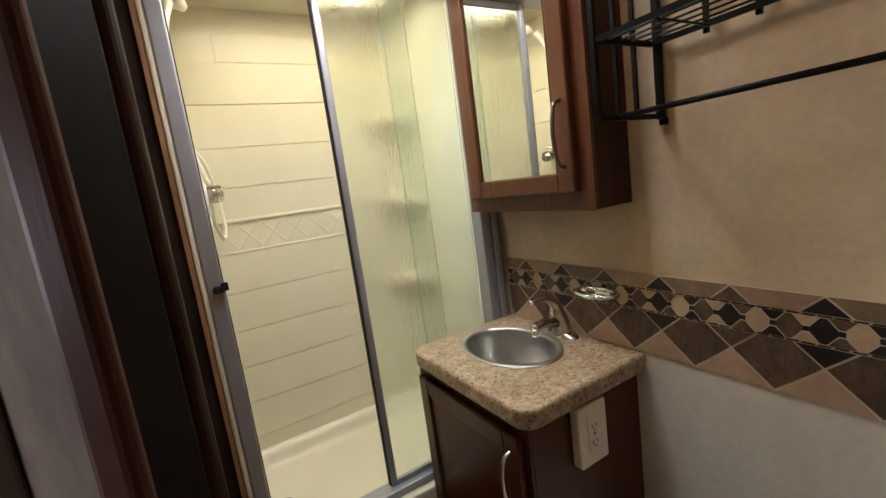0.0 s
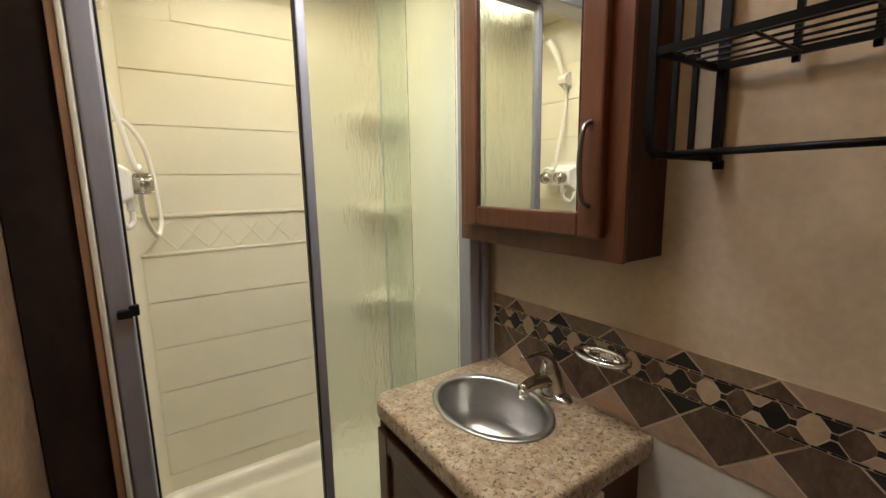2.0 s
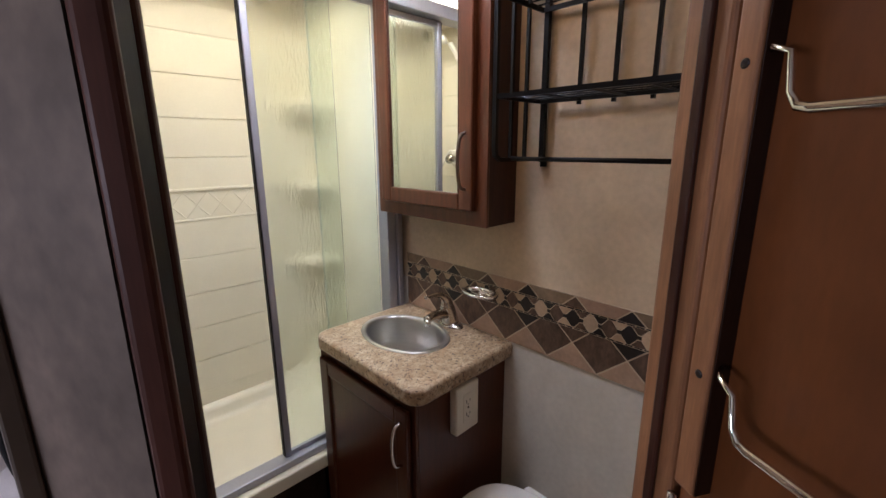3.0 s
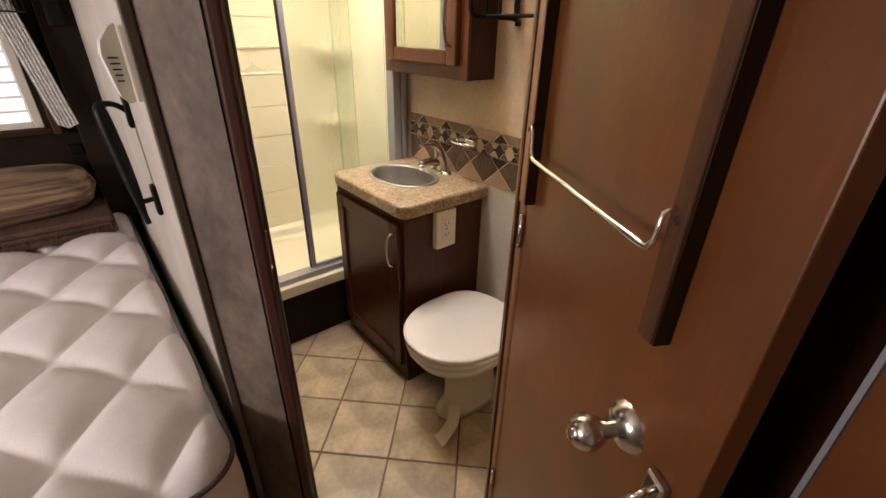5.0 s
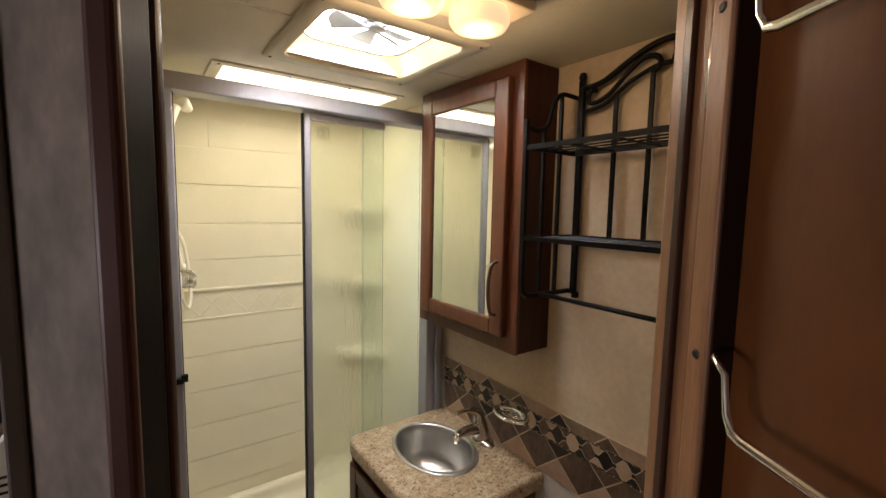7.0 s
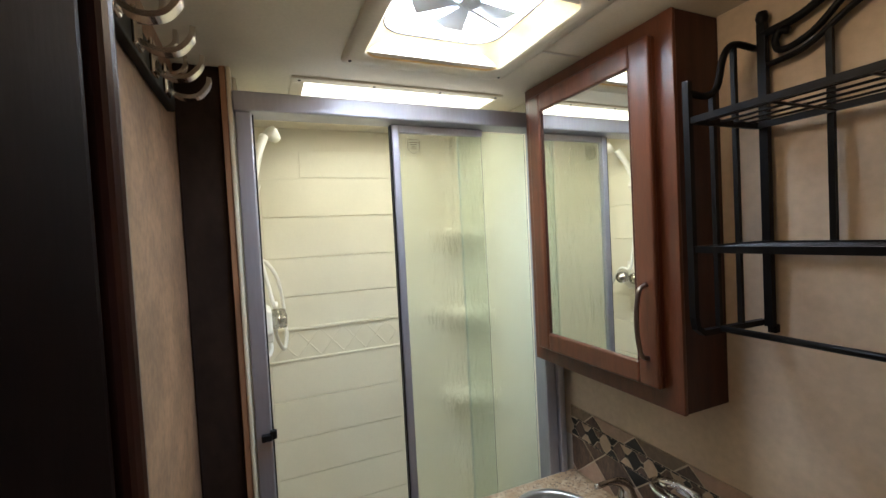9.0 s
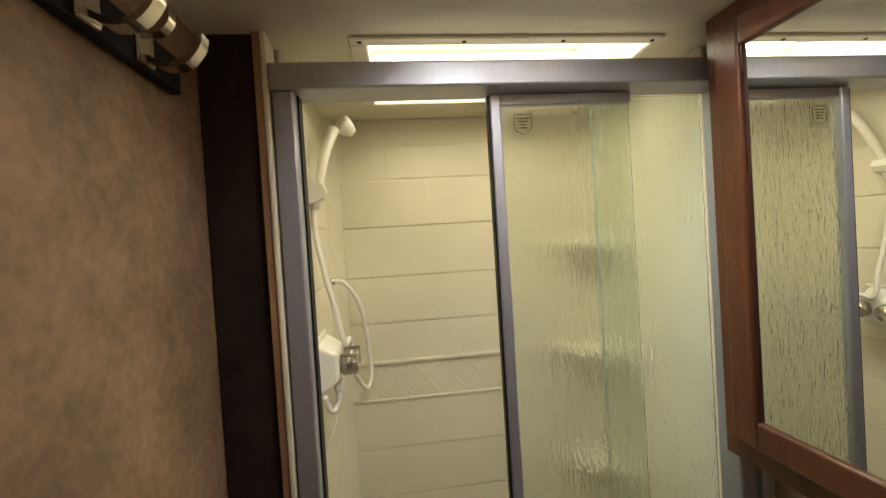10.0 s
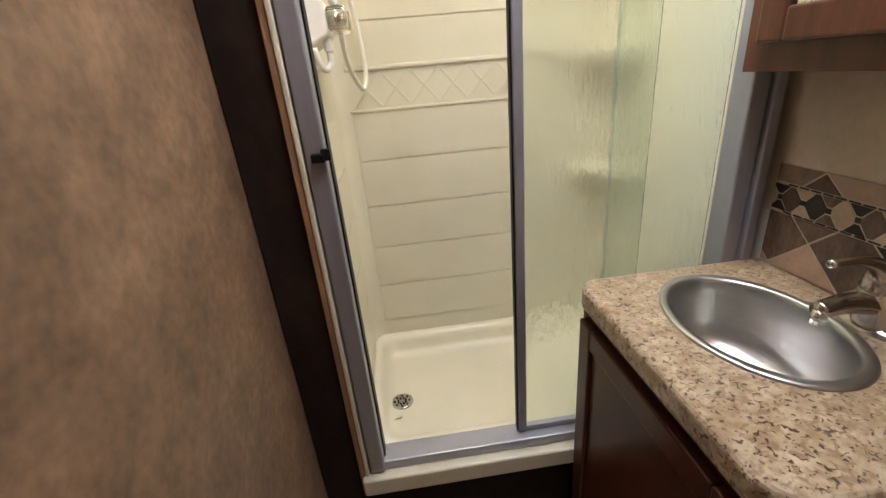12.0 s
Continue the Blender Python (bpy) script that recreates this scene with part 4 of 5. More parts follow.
def medicine_cabinet():
    c = thing("medicine_cabinet", (1.0, 0.91, 1.197), "cherry wood medicine cabinet with a mirrored door", "cabinet")
    # Box in dark wood: the dim light on its side is coloured in.
    part("body", box(0.946, 1.069, 0.670, 1.152, 1.197, CEIL - 0.002, 0.002), dark_wood, c, "wooden cabinet box, darkened for its shaded side")
    part("face_frame", box(0.936, 0.9457, 0.668, 1.154, 1.196, CEIL - 0.002, 0.002), cherry, c)
    y0, y1, z0, z1 = 0.706, 1.112, 1.240, 1.946
    d = part("door", box(0.9285, 0.9357, y0 + 0.002, y1 - 0.002, z0 + 0.002, z1 - 0.002), cherry, c, "door back panel")
    for n, a, b, e, f in (("stile", y0, y0 + 0.050, z0, z1), ("stile", y1 - 0.050, y1, z0, z1), ("rail", y0 + 0.0502, y1 - 0.0502, z0, z0 + 0.048), ("rail", y0 + 0.0502, y1 - 0.0502, z1 - 0.048, z1)):
        part(n, box(0.914, 0.9283, a, b, e, f, 0.005, 3), cherry, d)
    bm = bm_new()
    for a, b, e, f in ((y0 + 0.0502, y0 + 0.056, z0 + 0.0482, z1 - 0.0482), (y1 - 0.056, y1 - 0.0502, z0 + 0.0482, z1 - 0.0482)):
        box(0.918, 0.926, a, b, e, f, 0.001, bm=bm)
    part("bead", bm, dark_wood, d)
    part("mirror", box(0.9215, 0.928, y0 + 0.0505, y1 - 0.0505, z0 + 0.0485, z1 - 0.0485), mirror_mat, d, "mirror glass")
    arc = spline([(0.914, 0.730, 1.452), (0.893, 0.730, 1.438), (0.884, 0.730, 1.376), (0.893, 0.730, 1.312), (0.914, 0.730, 1.300)], 6)
    part("handle", tube(arc, 0.0048, 8), dark_nickel, d, "arched bronze handle", True)


def wall_rack():
    r = thing("wall_rack", (0.96, 0.37, 1.375), "black wrought metal two-tier wall rack with scroll top", "wall shelf")
    xb, xf, yl, yr = 1.052, 0.866, 0.590, 0.146
    bar = lambda pts, w=0.0055, t=0.0055: tube(pts, 0.005, 4, flat=(w, t))
    # back posts with ball tops, thin uprights
    for y in (yl - 0.012, yr):
        p = part("post", bar([(xb, y, 1.375), (xb, y, 1.925)], 0.007, 0.006), black_metal, r)
        part("finial", lathe([(0, 0.014), (0.008, 0.011), (0.0105, 0.0), (0.008, -0.008), (0.005, -0.012)], pose(xb, y, 1.934), 14), black_metal, p, "", True)
        part("wall_foot", box(xb + 0.002, 1.0695, y - 0.007, y + 0.007, 1.362, 1.378, 0.002), black_metal, p)
    for k, y in enumerate((0.48, 0.393, 0.306, 0.219)):
        zt = (1.872, 1.915, 1.915, 1.872)[k]
        part("upright", bar([(xb, y, 1.515), (xb, y, zt)], 0.0045, 0.004), black_metal, r)
    # scroll top
    mid = (yl + yr) / 2 - 0.006
    half = (yl - yr) / 2 - 0.006
    arch = [(-1, 1.905), (-0.72, 1.912), (-0.45, 1.940), (-0.2, 1.962), (0, 1.968)]
    top = [(xb, mid - s * half, z) for s, z in arch]
    top += [(xb, mid + s * half, z) for s, z in arch[-2::-1]]
    part("top_arch", tube(spline(top, 6), 0.0075, 8), black_metal, r, "arched top bar", True)
    low = [(-1, 1.848), (-0.7, 1.856), (-0.4, 1.895), (-0.15, 1.915), (0, 1.918)]
    lowp = [(xb, mid - s * half, z) for s, z in low] + [(xb, mid + s * half, z) for s, z in low[-2::-1]]
    part("lower_arch", tube(spline(lowp, 6), 0.0055, 8), black_metal, r, "", True)
    for sg in (1, -1):
        sc = [(0.80, 1.893), (0.86, 1.898), (0.90, 1.886), (0.88, 1.868), (0.78, 1.866), (0.62, 1.880), (0.45, 1.912), (0.28, 1.938), (0.14, 1.940), (0.07, 1.925), (0.10, 1.908), (0.17, 1.912)]
        pts = [(xb - 0.002, mid + sg * s * half, z) for s, z in sc]
        part("scroll", tube(spline(pts, 5), 0.006, 8), black_metal, r, "scrolled bar", True)
    # side frames
    for y in (yl, yr - 0.004):
        s = part("side_frame", bar([(xf, y, 1.808), (xf, y, 1.412), (xf + 0.004, y, 1.394), (xf + 0.018, y, 1.384), (xb, y, 1.382)], 0.0055, 0.005), black_metal, r, "bent side frame")
        sw = spline([(xf, y, 1.790), (xf + 0.045, y, 1.788), (xf + 0.075, y, 1.805), (xf + 0.095, y, 1.860), (xf + 0.125, y, 1.885), (xb, y, 1.885)], 5)
        part("sweep", tube(sw, 0.006, 8), black_metal, s, "", True)
        for x, zt in ((xf + 0.062, 1.79), (xf + 0.122, 1.884)):
            part("rod", bar([(x, y, 1.384), (x, y, zt)], 0.004, 0.004), black_metal, s)
    # two wire shelves
    for z in (1.742, 1.528):
        bm = bm_new()
        tube([(xf, yl - 0.006, z), (xf, yr + 0.002, z)], 0.005, 4, bm, flat=(0.003, 0.0055))
        tube([(xb - 0.012, yl - 0.006, z), (xb - 0.012, yr + 0.002, z)], 0.005, 4, bm, flat=(0.003, 0.0055))
        for y in (yl - 0.006, yr + 0.002):
            tube([(xf, y, z), (xb - 0.012, y, z)], 0.005, 4, bm, flat=(0.003, 0.0055))
        sh = part("shelf_frame", bm, black_metal, r)
        for k in range(1, 5):
            x = xf + (xb - 0.012 - xf) * k / 5
            part("wire", tube([(x, yl - 0.006, z + 0.002), (x, yr + 0.002, z + 0.002)], 0.0022, 6), black_metal, sh)
        for y in (0.47, 0.36, 0.25):
            part("cross_wire", tube([(xf, y, z - 0.003), (xb - 0.012, y, z - 0.003)], 0.0024, 6), black_metal, sh)
    part("towel_rail", tube([(xf + 0.062, yl, 1.386), (xf + 0.062, yr - 0.004, 1.386)], 0.0055, 10), black_metal, r, "lower towel rail", True)


def toilet():
    t = thing("toilet", (0.80, 0.46, 0), "white toilet with closed lid on a bone-coloured pedestal", "toilet")
    cy = 0.462

    def oval(z, front, back, hw, bm, sq=0.6):
        pts = []
        for k in range(36):
            a = 2 * math.pi * k / 36
            c, s = math.cos(a), math.sin(a)
            x = (front + back) / 2 - (back - front) / 2 * (abs(c) ** (1.0 if c > 0 else 0.55)) * (1 if c > 0 else -1)
            y = cy + hw * (abs(s) ** 0.92) * (1 if s > 0 else -1)
            pts.append(bm.verts.new((x, y, z)))
        return pts

    def skin(rows, cap0=True, cap1=True):
        bm = bm_new()
        rr = [oval(*row, bm) for row in rows]
        for a, b in zip(rr, rr[1:]):
            for k in range(36):
                bm.faces.new((a[k], a[(k + 1) % 36], b[(k + 1) % 36], b[k]))
        if cap0:
            bm.faces.new(rr[0][::-1])
        if cap1:
            bm.faces.new(rr[-1])
        return bm
    part("lid", skin([(0.384, 0.560, 0.985, 0.182), (0.388, 0.554, 0.987, 0.188), (0.400, 0.553, 0.987, 0.189), (0.4045, 0.557, 0.986, 0.186), (0.406, 0.566, 0.982, 0.178), (0.4065, 0.62, 0.95, 0.13)]), porcelain, t, "white closed lid", True)
    part("seat", skin([(0.356, 0.570, 0.98, 0.170), (0.361, 0.558, 0.985, 0.184), (0.376, 0.558, 0.985, 0.184), (0.381, 0.564, 0.982, 0.172)]), porcelain, t, "white seat", True)
    part("bowl", skin([(0.355, 0.566, 0.99, 0.176), (0.335, 0.566, 0.99, 0.176), (0.30, 0.588, 0.99, 0.160), (0.262, 0.630, 0.98, 0.125), (0.235, 0.68, 0.95, 0.085)]), porcelain, t, "white bowl", True)
    part("pedestal", skin([(0.238, 0.695, 0.955, 0.042), (0.15, 0.705, 0.95, 0.038), (0.06, 0.700, 0.96, 0.040), (0.025, 0.68, 0.99, 0.070), (0.004, 0.67, 1.0, 0.080)]), bone, t, "bone-coloured plastic pedestal", True)
    ped = spline([(0.70, 0.405, 0.085), (0.66, 0.37, 0.06), (0.60, 0.352, 0.045), (0.575, 0.35, 0.043)], 5)
    part("flush_pedal", tube(ped, 0.012, 4, flat=(0.022, 0.007)), bone, t, "foot flush pedal")
    part("back_shelf", box(0.995, 1.068, cy - 0.12, cy + 0.12, 0.20, 0.345, 0.02, 3), porcelain, t)


def coat_hooks():
    h = thing("coat_hook_rail", (0.05, 0.80, 1.875), "black rail with double nickel coat hooks", "coat hooks")
    part("rail", box(0.0405, 0.056, 0.49, 1.098, 1.850, 1.902, 0.003, 2), black_plastic, h, "black rail board")
    for y in (0.598, 0.699, 0.800, 0.900, 1.000):
        k = part("hook", box(0.0562, 0.063, y - 0.018, y + 0.018, 1.852, 1.905, 0.003, 2), nickel, h, "pale metal hook")
        for z0, dz in ((1.860, 0.0), ):
            arc = spline([(0.062, y, z0), (0.085, y, z0 - 0.010), (0.108, y, z0 - 0.006), (0.124, y, z0 + 0.012), (0.128, y, z0 + 0.028)], 5)
            part("prong", tube(arc, 0.006, 4, flat=(0.010, 0.0035)), nickel, k, "", False)
        arc = spline([(0.062, y, 1.892), (0.078, y, 1.893), (0.090, y, 1.905), (0.092, y, 1.925)], 5)
        part("prong", tube(arc, 0.005, 4, flat=(0.008, 0.003)), nickel, k)


# ---- bedside ----
def phone():
    p = thing("intercom_phone", (0.0, 0.54, 1.20), "cream wall handset on the off-white wall", "phone")
    part("base", box(-0.004, 0.0095, 0.500, 0.575, 1.222, 1.342, 0.004, 2), white_plastic, p)
    put = lambda u, v, d: Vector((u, d, v))
    outline = [(-0.0045, 1.345), (-0.014, 1.340), (-0.030, 1.318), (-0.034, 1.298), (-0.026, 1.245), (-0.022, 1.228), (-0.014, 1.220), (-0.0045, 1.222)]
    hs = part("handset", prism(outline, put, 0.507, 0.568, bev=0.006), white_plastic, p, "cream handset")
    for k in range(5):
        part("speaker_slot", box(-0.027 + 0.0012 * k, -0.012, 0.5055, 0.5068, 1.292 - 0.009 * k, 1.2945 - 0.009 * k), bronze, hs)


def grab_handle():
    g = thing("grab_handle", (0.0, 0.82, 1.05), "black metal grab handle screwed to the wall", "grab handle")
    a = spline([(0.004, 0.838, 1.160), (-0.016, 0.838, 1.176), (-0.036, 0.836, 1.180), (-0.047, 0.832, 1.172), (-0.046, 0.828, 1.140), (-0.040, 0.820, 1.07), (-0.034, 0.808, 0.99), (-0.030, 0.797, 0.93), (-0.026, 0.79, 0.895)], 5)
    last = len(a) - 1
    part("grip", tube(a, [0.0065 + 0.0100 * math.sin(math.pi * min(1, max(0, (k / last - 0.22) / 0.7))) for k in range(last + 1)], 10), black_plastic, g, "", True)
    part("bracket", tube(spline([(-0.031, 0.800, 0.950), (-0.012, 0.796, 0.953), (0.004, 0.793, 0.956)], 4), 0.0065, 8), black_plastic, g, "", True)
    for y, z in ((0.838, 1.165), (0.793, 0.955)):
        part("foot", box(-0.002, 0.0098, y - 0.016, y + 0.016, z - 0.042, z + 0.036, 0.005, 3), black_plastic, g)


def bed():
    b = thing("bed", (-0.75, 1.05, 0), "bed with a white diamond-quilted mattress on a dark base", "bed")
    part("base", box(-1.50, -0.045, 0.27, 1.94, 0.0, 0.33, 0.01), dark_wood, b)
    x0, x1, y0, y1, z0, z1 = -1.52, -0.038, 0.235, 1.945, 0.335, 0.600
    bm = bm_new()
    nx, ny = 150, 170
    grid = []
    for i in range(nx + 1):
        row = []
        for j in range(ny + 1):
            x, y = x0 + (x1 - x0) * i / nx, y0 + (y1 - y0) * j / ny
            u, v = (x + 0.178) / 0.28 + (y - 0.645) / 0.375, (x + 0.178) / 0.28 - (y - 0.645) / 0.375
            du, dv = abs(u - round(u)), abs(v - round(v))
            h = (1 - math.exp(-du * 7)) * (1 - math.exp(-dv * 7))
            e = min(x - x0, x1 - x, y - y0, y1 - y)
            drop = 0.030 * max(0, 1 - e / 0.05) ** 2
            z = z1 - 0.036 + 0.044 * h - drop + 0.004 * noise.noise((x * 6, y * 6, 0))
            cr = 0.09
            px, py = x, y
            if x > x1 - cr and y < y0 + cr:
                dx, dy = x - (x1 - cr), (y0 + cr) - y
                m = max(dx, dy)
                L = math.hypot(dx, dy)
                if L > 1e-6:
                    px, py = x1 - cr + dx * m / L, y0 + cr - dy * m / L
            row.append(bm.verts.new((px, py, z)))
        grid.append(row)
    for i in range(nx):
        for j in range(ny):
            bm.faces.new((grid[i][j], grid[i + 1][j], grid[i + 1][j + 1], grid[i][j + 1]))
    ring = [grid[i][0] for i in range(nx)] + [grid[nx][j] for j in range(ny)] + [grid[i][ny] for i in range(nx, 0, -1)] + [grid[0][j] for j in range(ny, 0, -1)]
    edge = [v.co.copy() for v in ring]
    cxm, cym = (x0 + x1) / 2, (y0 + y1) / 2
    prev = ring
    for z, o in ((0.53, 0.008), (0.46, 0.010), (0.39, 0.008), (z0, 0.0)):
        cur = []
        for c in edge:
            cur.append(bm.verts.new((c.x + o * (1 if c.x > cxm + 0.6 else -1 if c.x < cxm - 0.6 else 0), c.y - o * (c.y < cym - 0.7), z)))
        for k in range(len(cur)):
            bm.faces.new((prev[k], prev[(k + 1) % len(cur)], cur[(k + 1) % len(cur)], cur[k]))
        prev = cur
    m = part("mattress", bm, quilt, b, "white quilted mattress", True)
    for dz in (0.558, 0.365):
        pts = [(c.x + 0.006 * (1 if c.x > cxm + 0.6 else -1 if c.x < cxm - 0.6 else 0), c.y - 0.006 * (c.y < cym - 0.7), dz) for c in edge[::3]]
        part("piping", tube(pts, 0.006, 6, closed=True), piping_mat, m, "grey piping", True)


def pillow():
    bm = bm_new()
    cx, cy, cz, hx, hy, hz = -0.50, 1.80, 0.757, 0.40, 0.145, 0.105
    n = 28
    rows = []
    for i in range(n + 1):
        s = -1 + 2 * i / n
        f = max(0.0, 1 - abs(s) ** 5) ** 0.42
        ring = []
        for k in range(28):
            a = 2 * math.pi * k / 28
            w = 1 + 0.05 * noise.noise((s * 3, math.cos(a) * 1.5, math.sin(a) * 1.5))
            ring.append(bm.verts.new((cx + s * hx, cy + hy * f * w * math.cos(a), cz + hz * f * w * math.sin(a) - 0.015 * (1 - s * s))))
        rows.append(ring)
    for a, b in zip(rows, rows[1:]):
        for k in range(28):
            bm.faces.new((a[k], a[(k + 1) % 28], b[(k + 1) % 28], b[k]))
    p = single("bolster_pillow", bm, pillow_mat, "brown striped bolster pillow on the bed head", "pillow", "", True)
    return p


def blanket():
    """Folded plaid blanket that the bolster lies on."""
    bm = bm_new()
    for z0, z1, o in ((0.588, 0.612, 0.0), (0.6125, 0.636, 0.012), (0.6365, 0.660, 0.004)):
        box(-0.92 + o, -0.085 - o, 1.612 + o, 1.940, z0, z1, 0.009, 3, bm=bm)
    b = thing("folded_blanket", (-0.5, 1.78, 0.60), "folded dark brown plaid blanket under the bolster pillow", "blanket")
    part("folds", bm, plaid_mat, b)
    rng = random.Random(4)
    bm = bm_new()
    for k in range(110):
        x = -0.91 + 0.0075 * k
        tube([(x, 1.614, 0.630), (x + rng.uniform(-0.004, 0.004), 1.604, 0.615), (x + rng.uniform(-0.006, 0.006), 1.601, 0.596)], 0.0016, 4, bm=bm)
    part("fringe", bm, plaid_mat, b, "brown thread fringe")


def north_window():
    w = fixed("window_1", box(-1.04, -0.18, 1.944, 1.9595, 0.935, 0.958, 0.003), dark_wood, "bedroom window with white blinds that glow as if backlit", "window")
    bm = bm_new()
    for x0, x1, z0, z1 in ((-1.02, -0.99, 0.96, 1.47), (-0.23, -0.20, 0.96, 1.47), (-0.99, -0.23, 0.96, 0.985), (-0.99, -0.23, 1.445, 1.47)):
        box(x0, x1, 1.962, 1.998, z0, z1, 0.003, bm=bm)
    part("window_frame", bm, white_plastic, w)
    for k in range(9):
        z = 0.998 + 0.054 * k
        part("slat", box(-0.985, -0.235, -0.024, 0.024, -0.0012, 0.0012, m=pose(0, 1.980, z, 62, 0, 0)), blind_mat, w)
    fixed("backdrop", box(-1.6, 0.3, 2.60, 2.62, 0.4, 2.2), day_mat, "dim glowing sheet outside the window", "backdrop")


# Made-up opening, out of view, that holds the side fill lamp.
def added_west_window():
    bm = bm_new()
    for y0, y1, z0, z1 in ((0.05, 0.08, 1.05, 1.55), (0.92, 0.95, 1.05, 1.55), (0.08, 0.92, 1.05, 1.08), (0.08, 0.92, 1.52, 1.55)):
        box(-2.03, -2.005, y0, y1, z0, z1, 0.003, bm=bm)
    fixed("window_2", bm, white_plastic, "added window frame out of view, for the side fill lamp", "window")


def curtains():
    def sheet(name, xs, zf, y, label, amp):
        bm = bm_new()
        rows = []
        nx, nz = 40, 16
        for side in (0, 1):
            g = []
            for i in range(nx + 1):
                x = xs[0] + (xs[1] - xs[0]) * i / nx
                row = []
                for j in range(nz + 1):
                    z0, z1, xo = zf(i / nx, j / nz)
                    row.append(bm.verts.new((x + xo, y + amp * math.sin(i * 0.95) + 0.002 * side, z0 + (z1 - z0) * j / nz)))
                g.append(row)
            for i in range(nx):
                for j in range(nz):
                    bm.faces.new((g[i][j], g[i + 1][j], g[i + 1][j + 1], g[i][j + 1]))
        return single(name, bm, lace, label, "curtain", "", True)
    sheet("lace_valance", (-1.02, -0.125), lambda a, b: (1.475, 1.60, 0), 1.735, "white patterned lace valance below the overhead cabinet", 0.006)
    sheet("side_curtain", (-0.200, -0.135), lambda a, b: (0.975 + 0.03 * abs(a - 0.5), 1.475, 0.045 - 0.075 * b), 1.80, "white lace curtain hanging beside the window", 0.006)


def overhead_cabinet():
    c = thing("overhead_cabinet", (-0.6, 1.80, 1.60), "reddish wooden overhead cabinet above the bed head", "cabinet")
    part("body", box(-1.10, -0.085, 1.66, 1.955, 1.603, CEIL - 0.002, 0.003), cherry, c)
    for x0, x1 in ((-0.50, -0.178), (-0.90, -0.56)):
        d = part("door", box(x0 + 0.044, x1 - 0.044, 1.650, 1.655, 1.674, 1.896), cherry, c, "recessed door panel")
        for n, a, b, e, f in (("stile", x0, x0 + 0.045, 1.63, 1.94), ("stile", x1 - 0.045, x1, 1.63, 1.94), ("rail", x0 + 0.0452, x1 - 0.0452, 1.63, 1.675), ("rail", x0 + 0.0452, x1 - 0.0452, 1.895, 1.94)):
            part(n, box(a, b, 1.640, 1.6595, e, f, 0.004), cherry, d)


def wire_basket():
    k = thing("wire_basket", (-0.4, 1.72, 1.37), "dark wire basket hanging in front of the window", "basket")
    x0, x1, y0, y1, z0, z1 = -0.62, -0.125, 1.66, 1.745, 1.372, 1.455
    for z in (z0, z0 + 0.04, z1):
        part("rim", tube([(x0, y0, z), (x1, y0, z), (x1, y1, z), (x0, y1, z)], 0.003, 6, closed=True), bronze, k)
    for i in range(36):
        x = x0 + (x1 - x0) * i / 35
        part("wire", tube([(x, y0, z1), (x, y0, z0), (x, y1, z0), (x, y1, z1)], 0.0011, 4), bronze, k)
    for c in (-0.22, -0.36):
        pts = [(c + 0.055 * math.cos(t), y0 - 0.002, z0 + 0.02 + 0.06 * math.sin(t)) for t in [math.pi * j / 10 for j in range(11)]]
        part("arch", tube(pts, 0.0028, 6), bronze, k)
    part("hanger", tube([(x1, y1, z1), (x1 + 0.02, y1 + 0.02, z1 + 0.05), (x1 + 0.02, 1.74, 1.603)], 0.003, 6), bronze, k)
    part("hanger", tube([(x0, y1, z1), (x0, 1.72, 1.603)], 0.003, 6), bronze, k)


def side_boards():
    fixed("window_side_trim", box(-0.178, -0.150, 1.90, 1.959, 0.94, 1.602, 0.004), batten_wood, "light wooden board beside the window", "trim")
    # Brown panel in shadow, its shade put into the dark colour.
    fixed("corner_post", box(-0.10, 0.0098, 1.86, 1.959, 0.0, 1.602, 0.004), vinyl_dark, "brown side panel in the bedroom corner, coloured dark for shade", "trim")
    single("wall_socket", box(-0.155, -0.105, 1.935, 1.9595, 0.845, 0.885, 0.004, 2), black_plastic, "small black socket on the dark wall above the pillow", "socket")
    single("reading_light", box(-0.075, -0.02, 1.826, 1.8595, 1.33, 1.48, 0.012, 3), black_plastic, "small dark reading light in the corner", "lamp")


# ---- pieces of floor and wall ----
def clip(poly, axis, val, keep_less):
    """The part of an outline on one side of a line."""
    out = []
    for a, b in zip(poly, poly[1:] + poly[:1]):
        ia, ib = (a[axis] <= val) == keep_less, (b[axis] <= val) == keep_less
        if ia:
            out.append(a)
        if ia != ib:
            t = (val - a[axis]) / (b[axis] - a[axis])
            out.append((a[0] + t * (b[0] - a[0]), a[1] + t * (b[1] - a[1])))
    return out


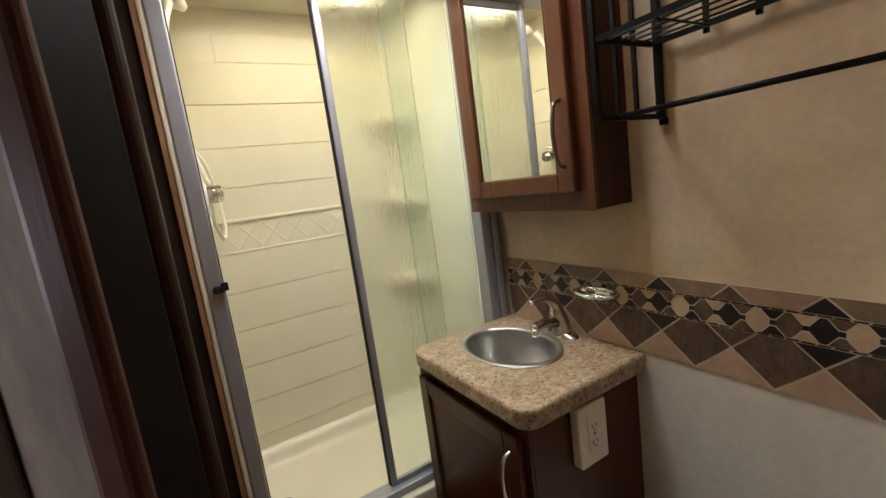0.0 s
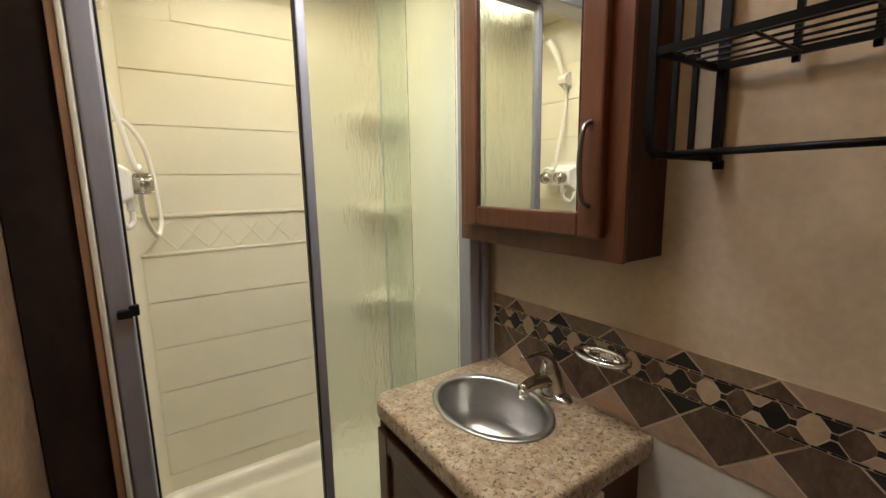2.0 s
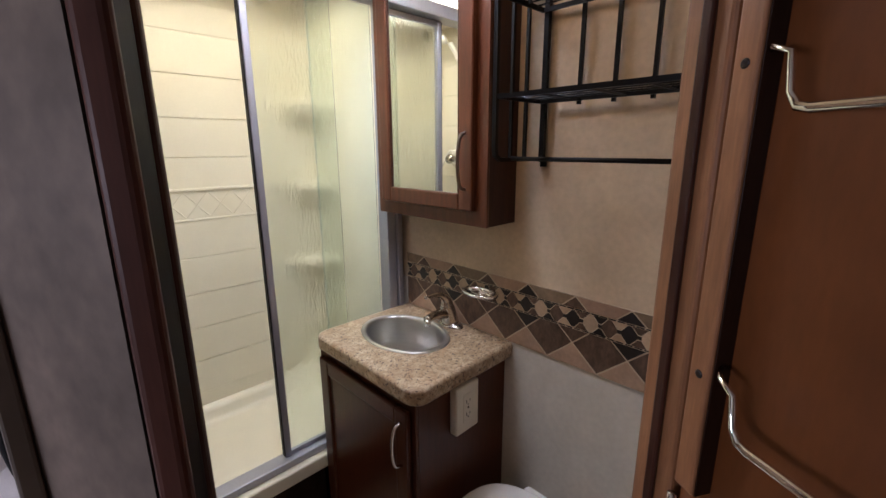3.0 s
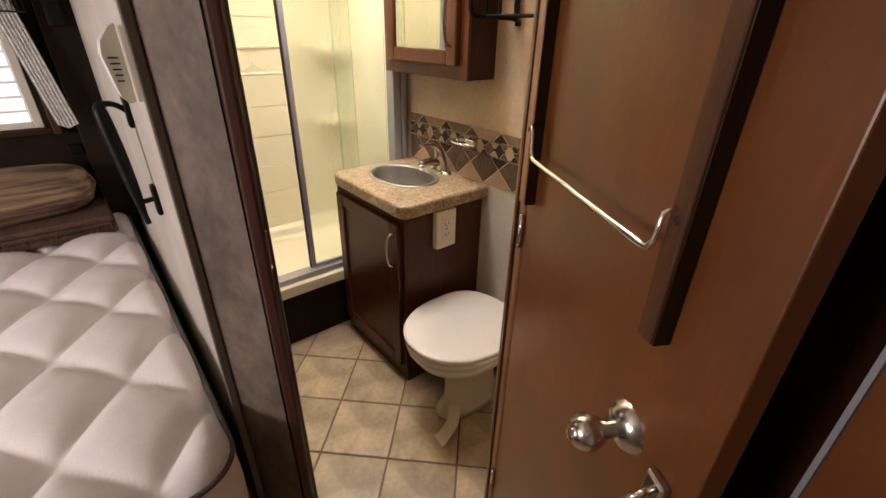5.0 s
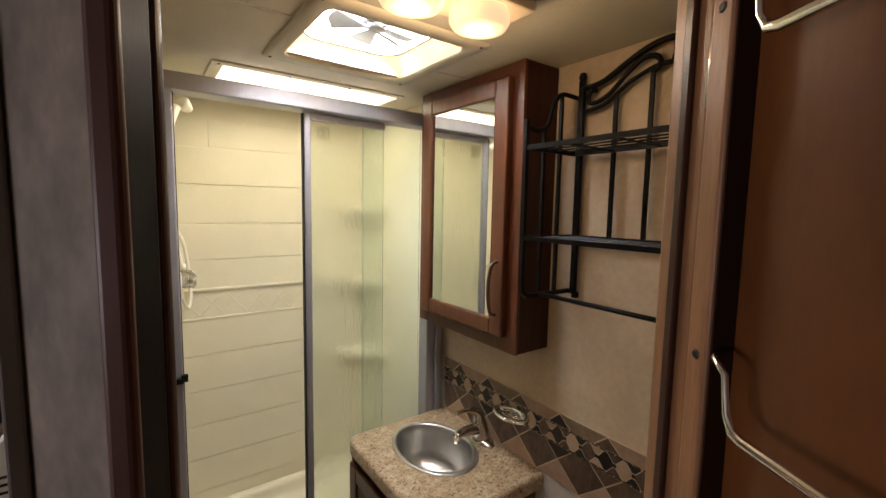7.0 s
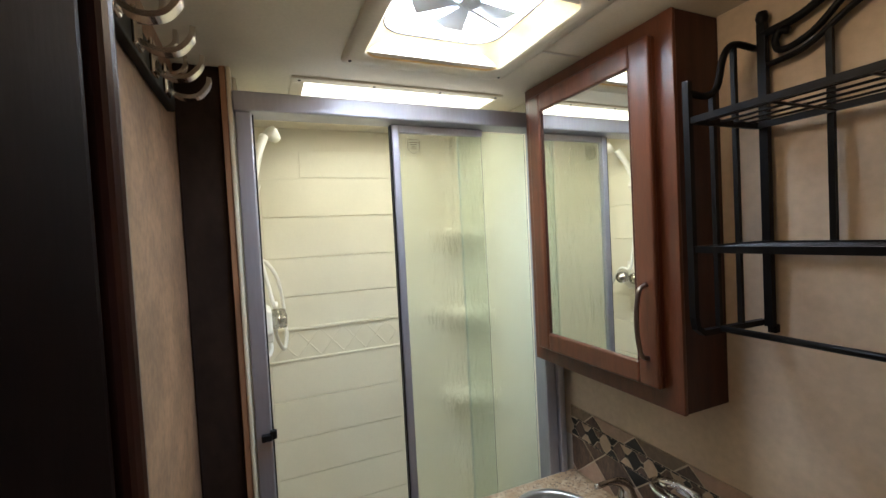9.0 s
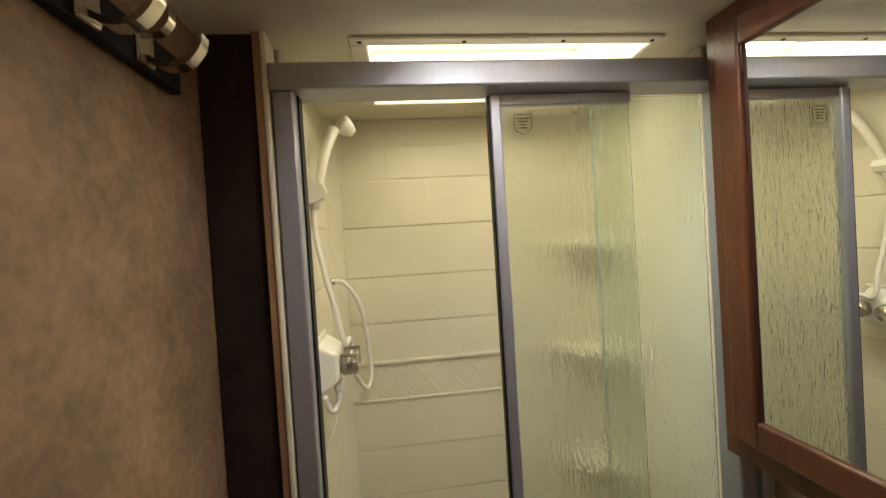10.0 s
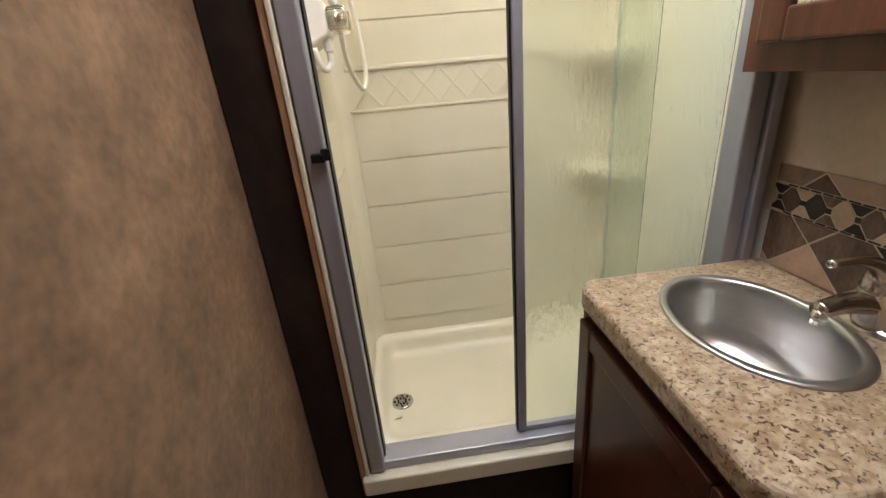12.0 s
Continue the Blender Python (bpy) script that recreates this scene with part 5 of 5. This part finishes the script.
def floor_tiles():
    """Square tiles laid at 45 degrees, cut at the walls."""
    fl = bpy.data.objects["floor"]
    s, r = 0.2425, 0.2425 / 2 - 0.0035
    whole = mesh_of("tile", box(-r, r, -r, r, -0.0038, 0.0, 0.0015, 1), tile_vinyl)
    e1, e2 = Vector((0.7071, -0.7071, 0)), Vector((-0.7071, -0.7071, 0))
    o = Vector((0.587, 0.947, 0)) + (e1 + e2) * s / 2
    reach = r * 1.4142
    for i in range(-9, 10):
        for j in range(-9, 10):
            c = o + e1 * s * i + e2 * s * j
            if not (-0.75 < c.x < 1.25 and -1.2 < c.y < 1.40):
                continue
            poly = [(c.x + reach, c.y), (c.x, c.y + reach), (c.x - reach, c.y), (c.x, c.y - reach)]
            cut = clip(clip(poly, 0, 1.069, True), 1, 1.234, True)
            if len(cut) < 3:
                continue
            if cut == poly:
                t = new("tile", whole)
                t.matrix_basis = Matrix.Translation(c) @ pose(0, 0, 0, 0, 0, -45)
            else:
                t = new("tile", mesh_of("tile", prism(cut, lambda u, v, d: Vector((u, v, d)), -0.0038, 0.0), tile_vinyl))
            t.parent = fl


def tile_border():
    w = fixed("tile_border", box(1.0665, 1.0698, -0.30, 1.168, 0.8145, 1.0205), t_grout, "stone-look tile border with lozenges and a mosaic strip", "wall border")
    put = lambda u, v, d: Vector((1.0665 - d, u, v))
    hw, hh, z0, z1, zs0, zs1 = 0.0765, 0.068, 0.816, 1.020, 0.928, 0.983

    def piece(poly, material, lo=None, hi=None):
        if lo is not None:
            poly = clip(poly, 1, lo, False) if poly else poly
        if poly and hi is not None:
            poly = clip(poly, 1, hi, True)
        poly = clip(poly, 0, 1.167, True) if poly else poly
        if len(poly) < 3:
            return
        bm = prism(poly, put, 0.0, 0.0012)
        part("tile", bm, material, w)

    def lozenge(cy, cz, shrink=0.003):
        a, b = hw - shrink, hh - shrink * 0.9
        return [(cy - a, cz), (cy, cz - b), (cy + a, cz), (cy, cz + b)]
    for k in range(-6, 6):
        c = 0.536 + 0.153 * k
        o = c + 0.0765
        piece(lozenge(c, 0.884), t_brown, z0 + 0.0005, zs0 - 0.0035)
        up = t_black if k % 2 == 0 else t_brown
        piece(lozenge(o, 0.952), up, 0.80, zs0 - 0.0035)
        piece(lozenge(o, 0.952), up, zs1 + 0.0035, z1)
        piece(lozenge(o, 0.816), t_rose, z0 + 0.0005, 0.9)
        piece(lozenge(c, 1.020), t_rose if k % 2 else t_brown2, zs1 + 0.0035, z1)
    # mosaic strip
    part("strip", box(1.0659, 1.0664, -0.295, 1.167, zs0 + 0.0018, zs1 - 0.0018), t_grout, w)
    mz, P = 0.9555, 0.1535
    top, bot = zs1 - 0.0025, zs0 + 0.0025
    cycle = (t_black, t_brown, t_beige)
    for k in range(-12, 18):
        cy = 0.3085 + P / 3 * k
        if not -0.25 < cy < 1.15:
            continue
        q, h = 0.0205, top - mz - 0.001
        piece([(cy - q, mz - 0.0045), (cy - 0.0045, mz - h), (cy + 0.0045, mz - h), (cy + q, mz - 0.0045), (cy + q, mz + 0.0045), (cy + 0.0045, mz + h), (cy - 0.0045, mz + h), (cy - q, mz + 0.0045)], cycle[k % 3])
        # small black square and the bow tie of the third colour
        g, d = cy + P / 6, 0.0048
        piece([(g - d, mz - d), (g + d, mz - d), (g + d, mz + d), (g - d, mz + d)], t_black)
        for lim, sg in ((top, 1), (bot, -1)):
            piece([(g - 0.0192, lim), (g - 0.0042, mz + sg * 0.0075), (g + 0.0042, mz + sg * 0.0075), (g + 0.0192, lim)], cycle[(k + 2) % 3])
    for z in (zs0, zs1):
        for k in range(62):
            y = -0.29 + 0.0235 * k
            if y < 1.14:
                part("dash", box(1.0650, 1.0664, y, y + 0.019, z - 0.0014, z + 0.0014), t_black, w)


garnish_mat = shader("yellowed_garnish_plastic", (0.66, 0.46, 0.20), 0.35, vary=0.15, scale=6, blotch=0.2, blotch_scale=8)
fan_mat = shader("grey_fan_plastic", (0.42, 0.44, 0.47), 0.5)
trim_brown = shader("brown_trim_moulding", (0.150, 0.120, 0.098), 0.5)
lamp_base = shader("beige_lamp_base", (0.55, 0.45, 0.32), 0.4)
t_brown2 = shader("olive_brown_border_tile", (0.21, 0.145, 0.085), 0.45, vary=0.3, scale=22, fine=0.15, fine_scale=90, rand=0.15)

walls()
doorway_trim()
bath_door()
wardrobe()
shower_stall()
shower_enclosure()
shower_fittings()
skylight()
roof_vent()
ceiling_lamp()
vanity()
basin()
faucet()
outlet()
soap_dish()
medicine_cabinet()
wall_rack()
toilet()
coat_hooks()
phone()
grab_handle()
bed()
pillow()
blanket()
north_window()
added_west_window()
curtains()
overhead_cabinet()
wire_basket()
side_boards()
tile_border()
floor_tiles()
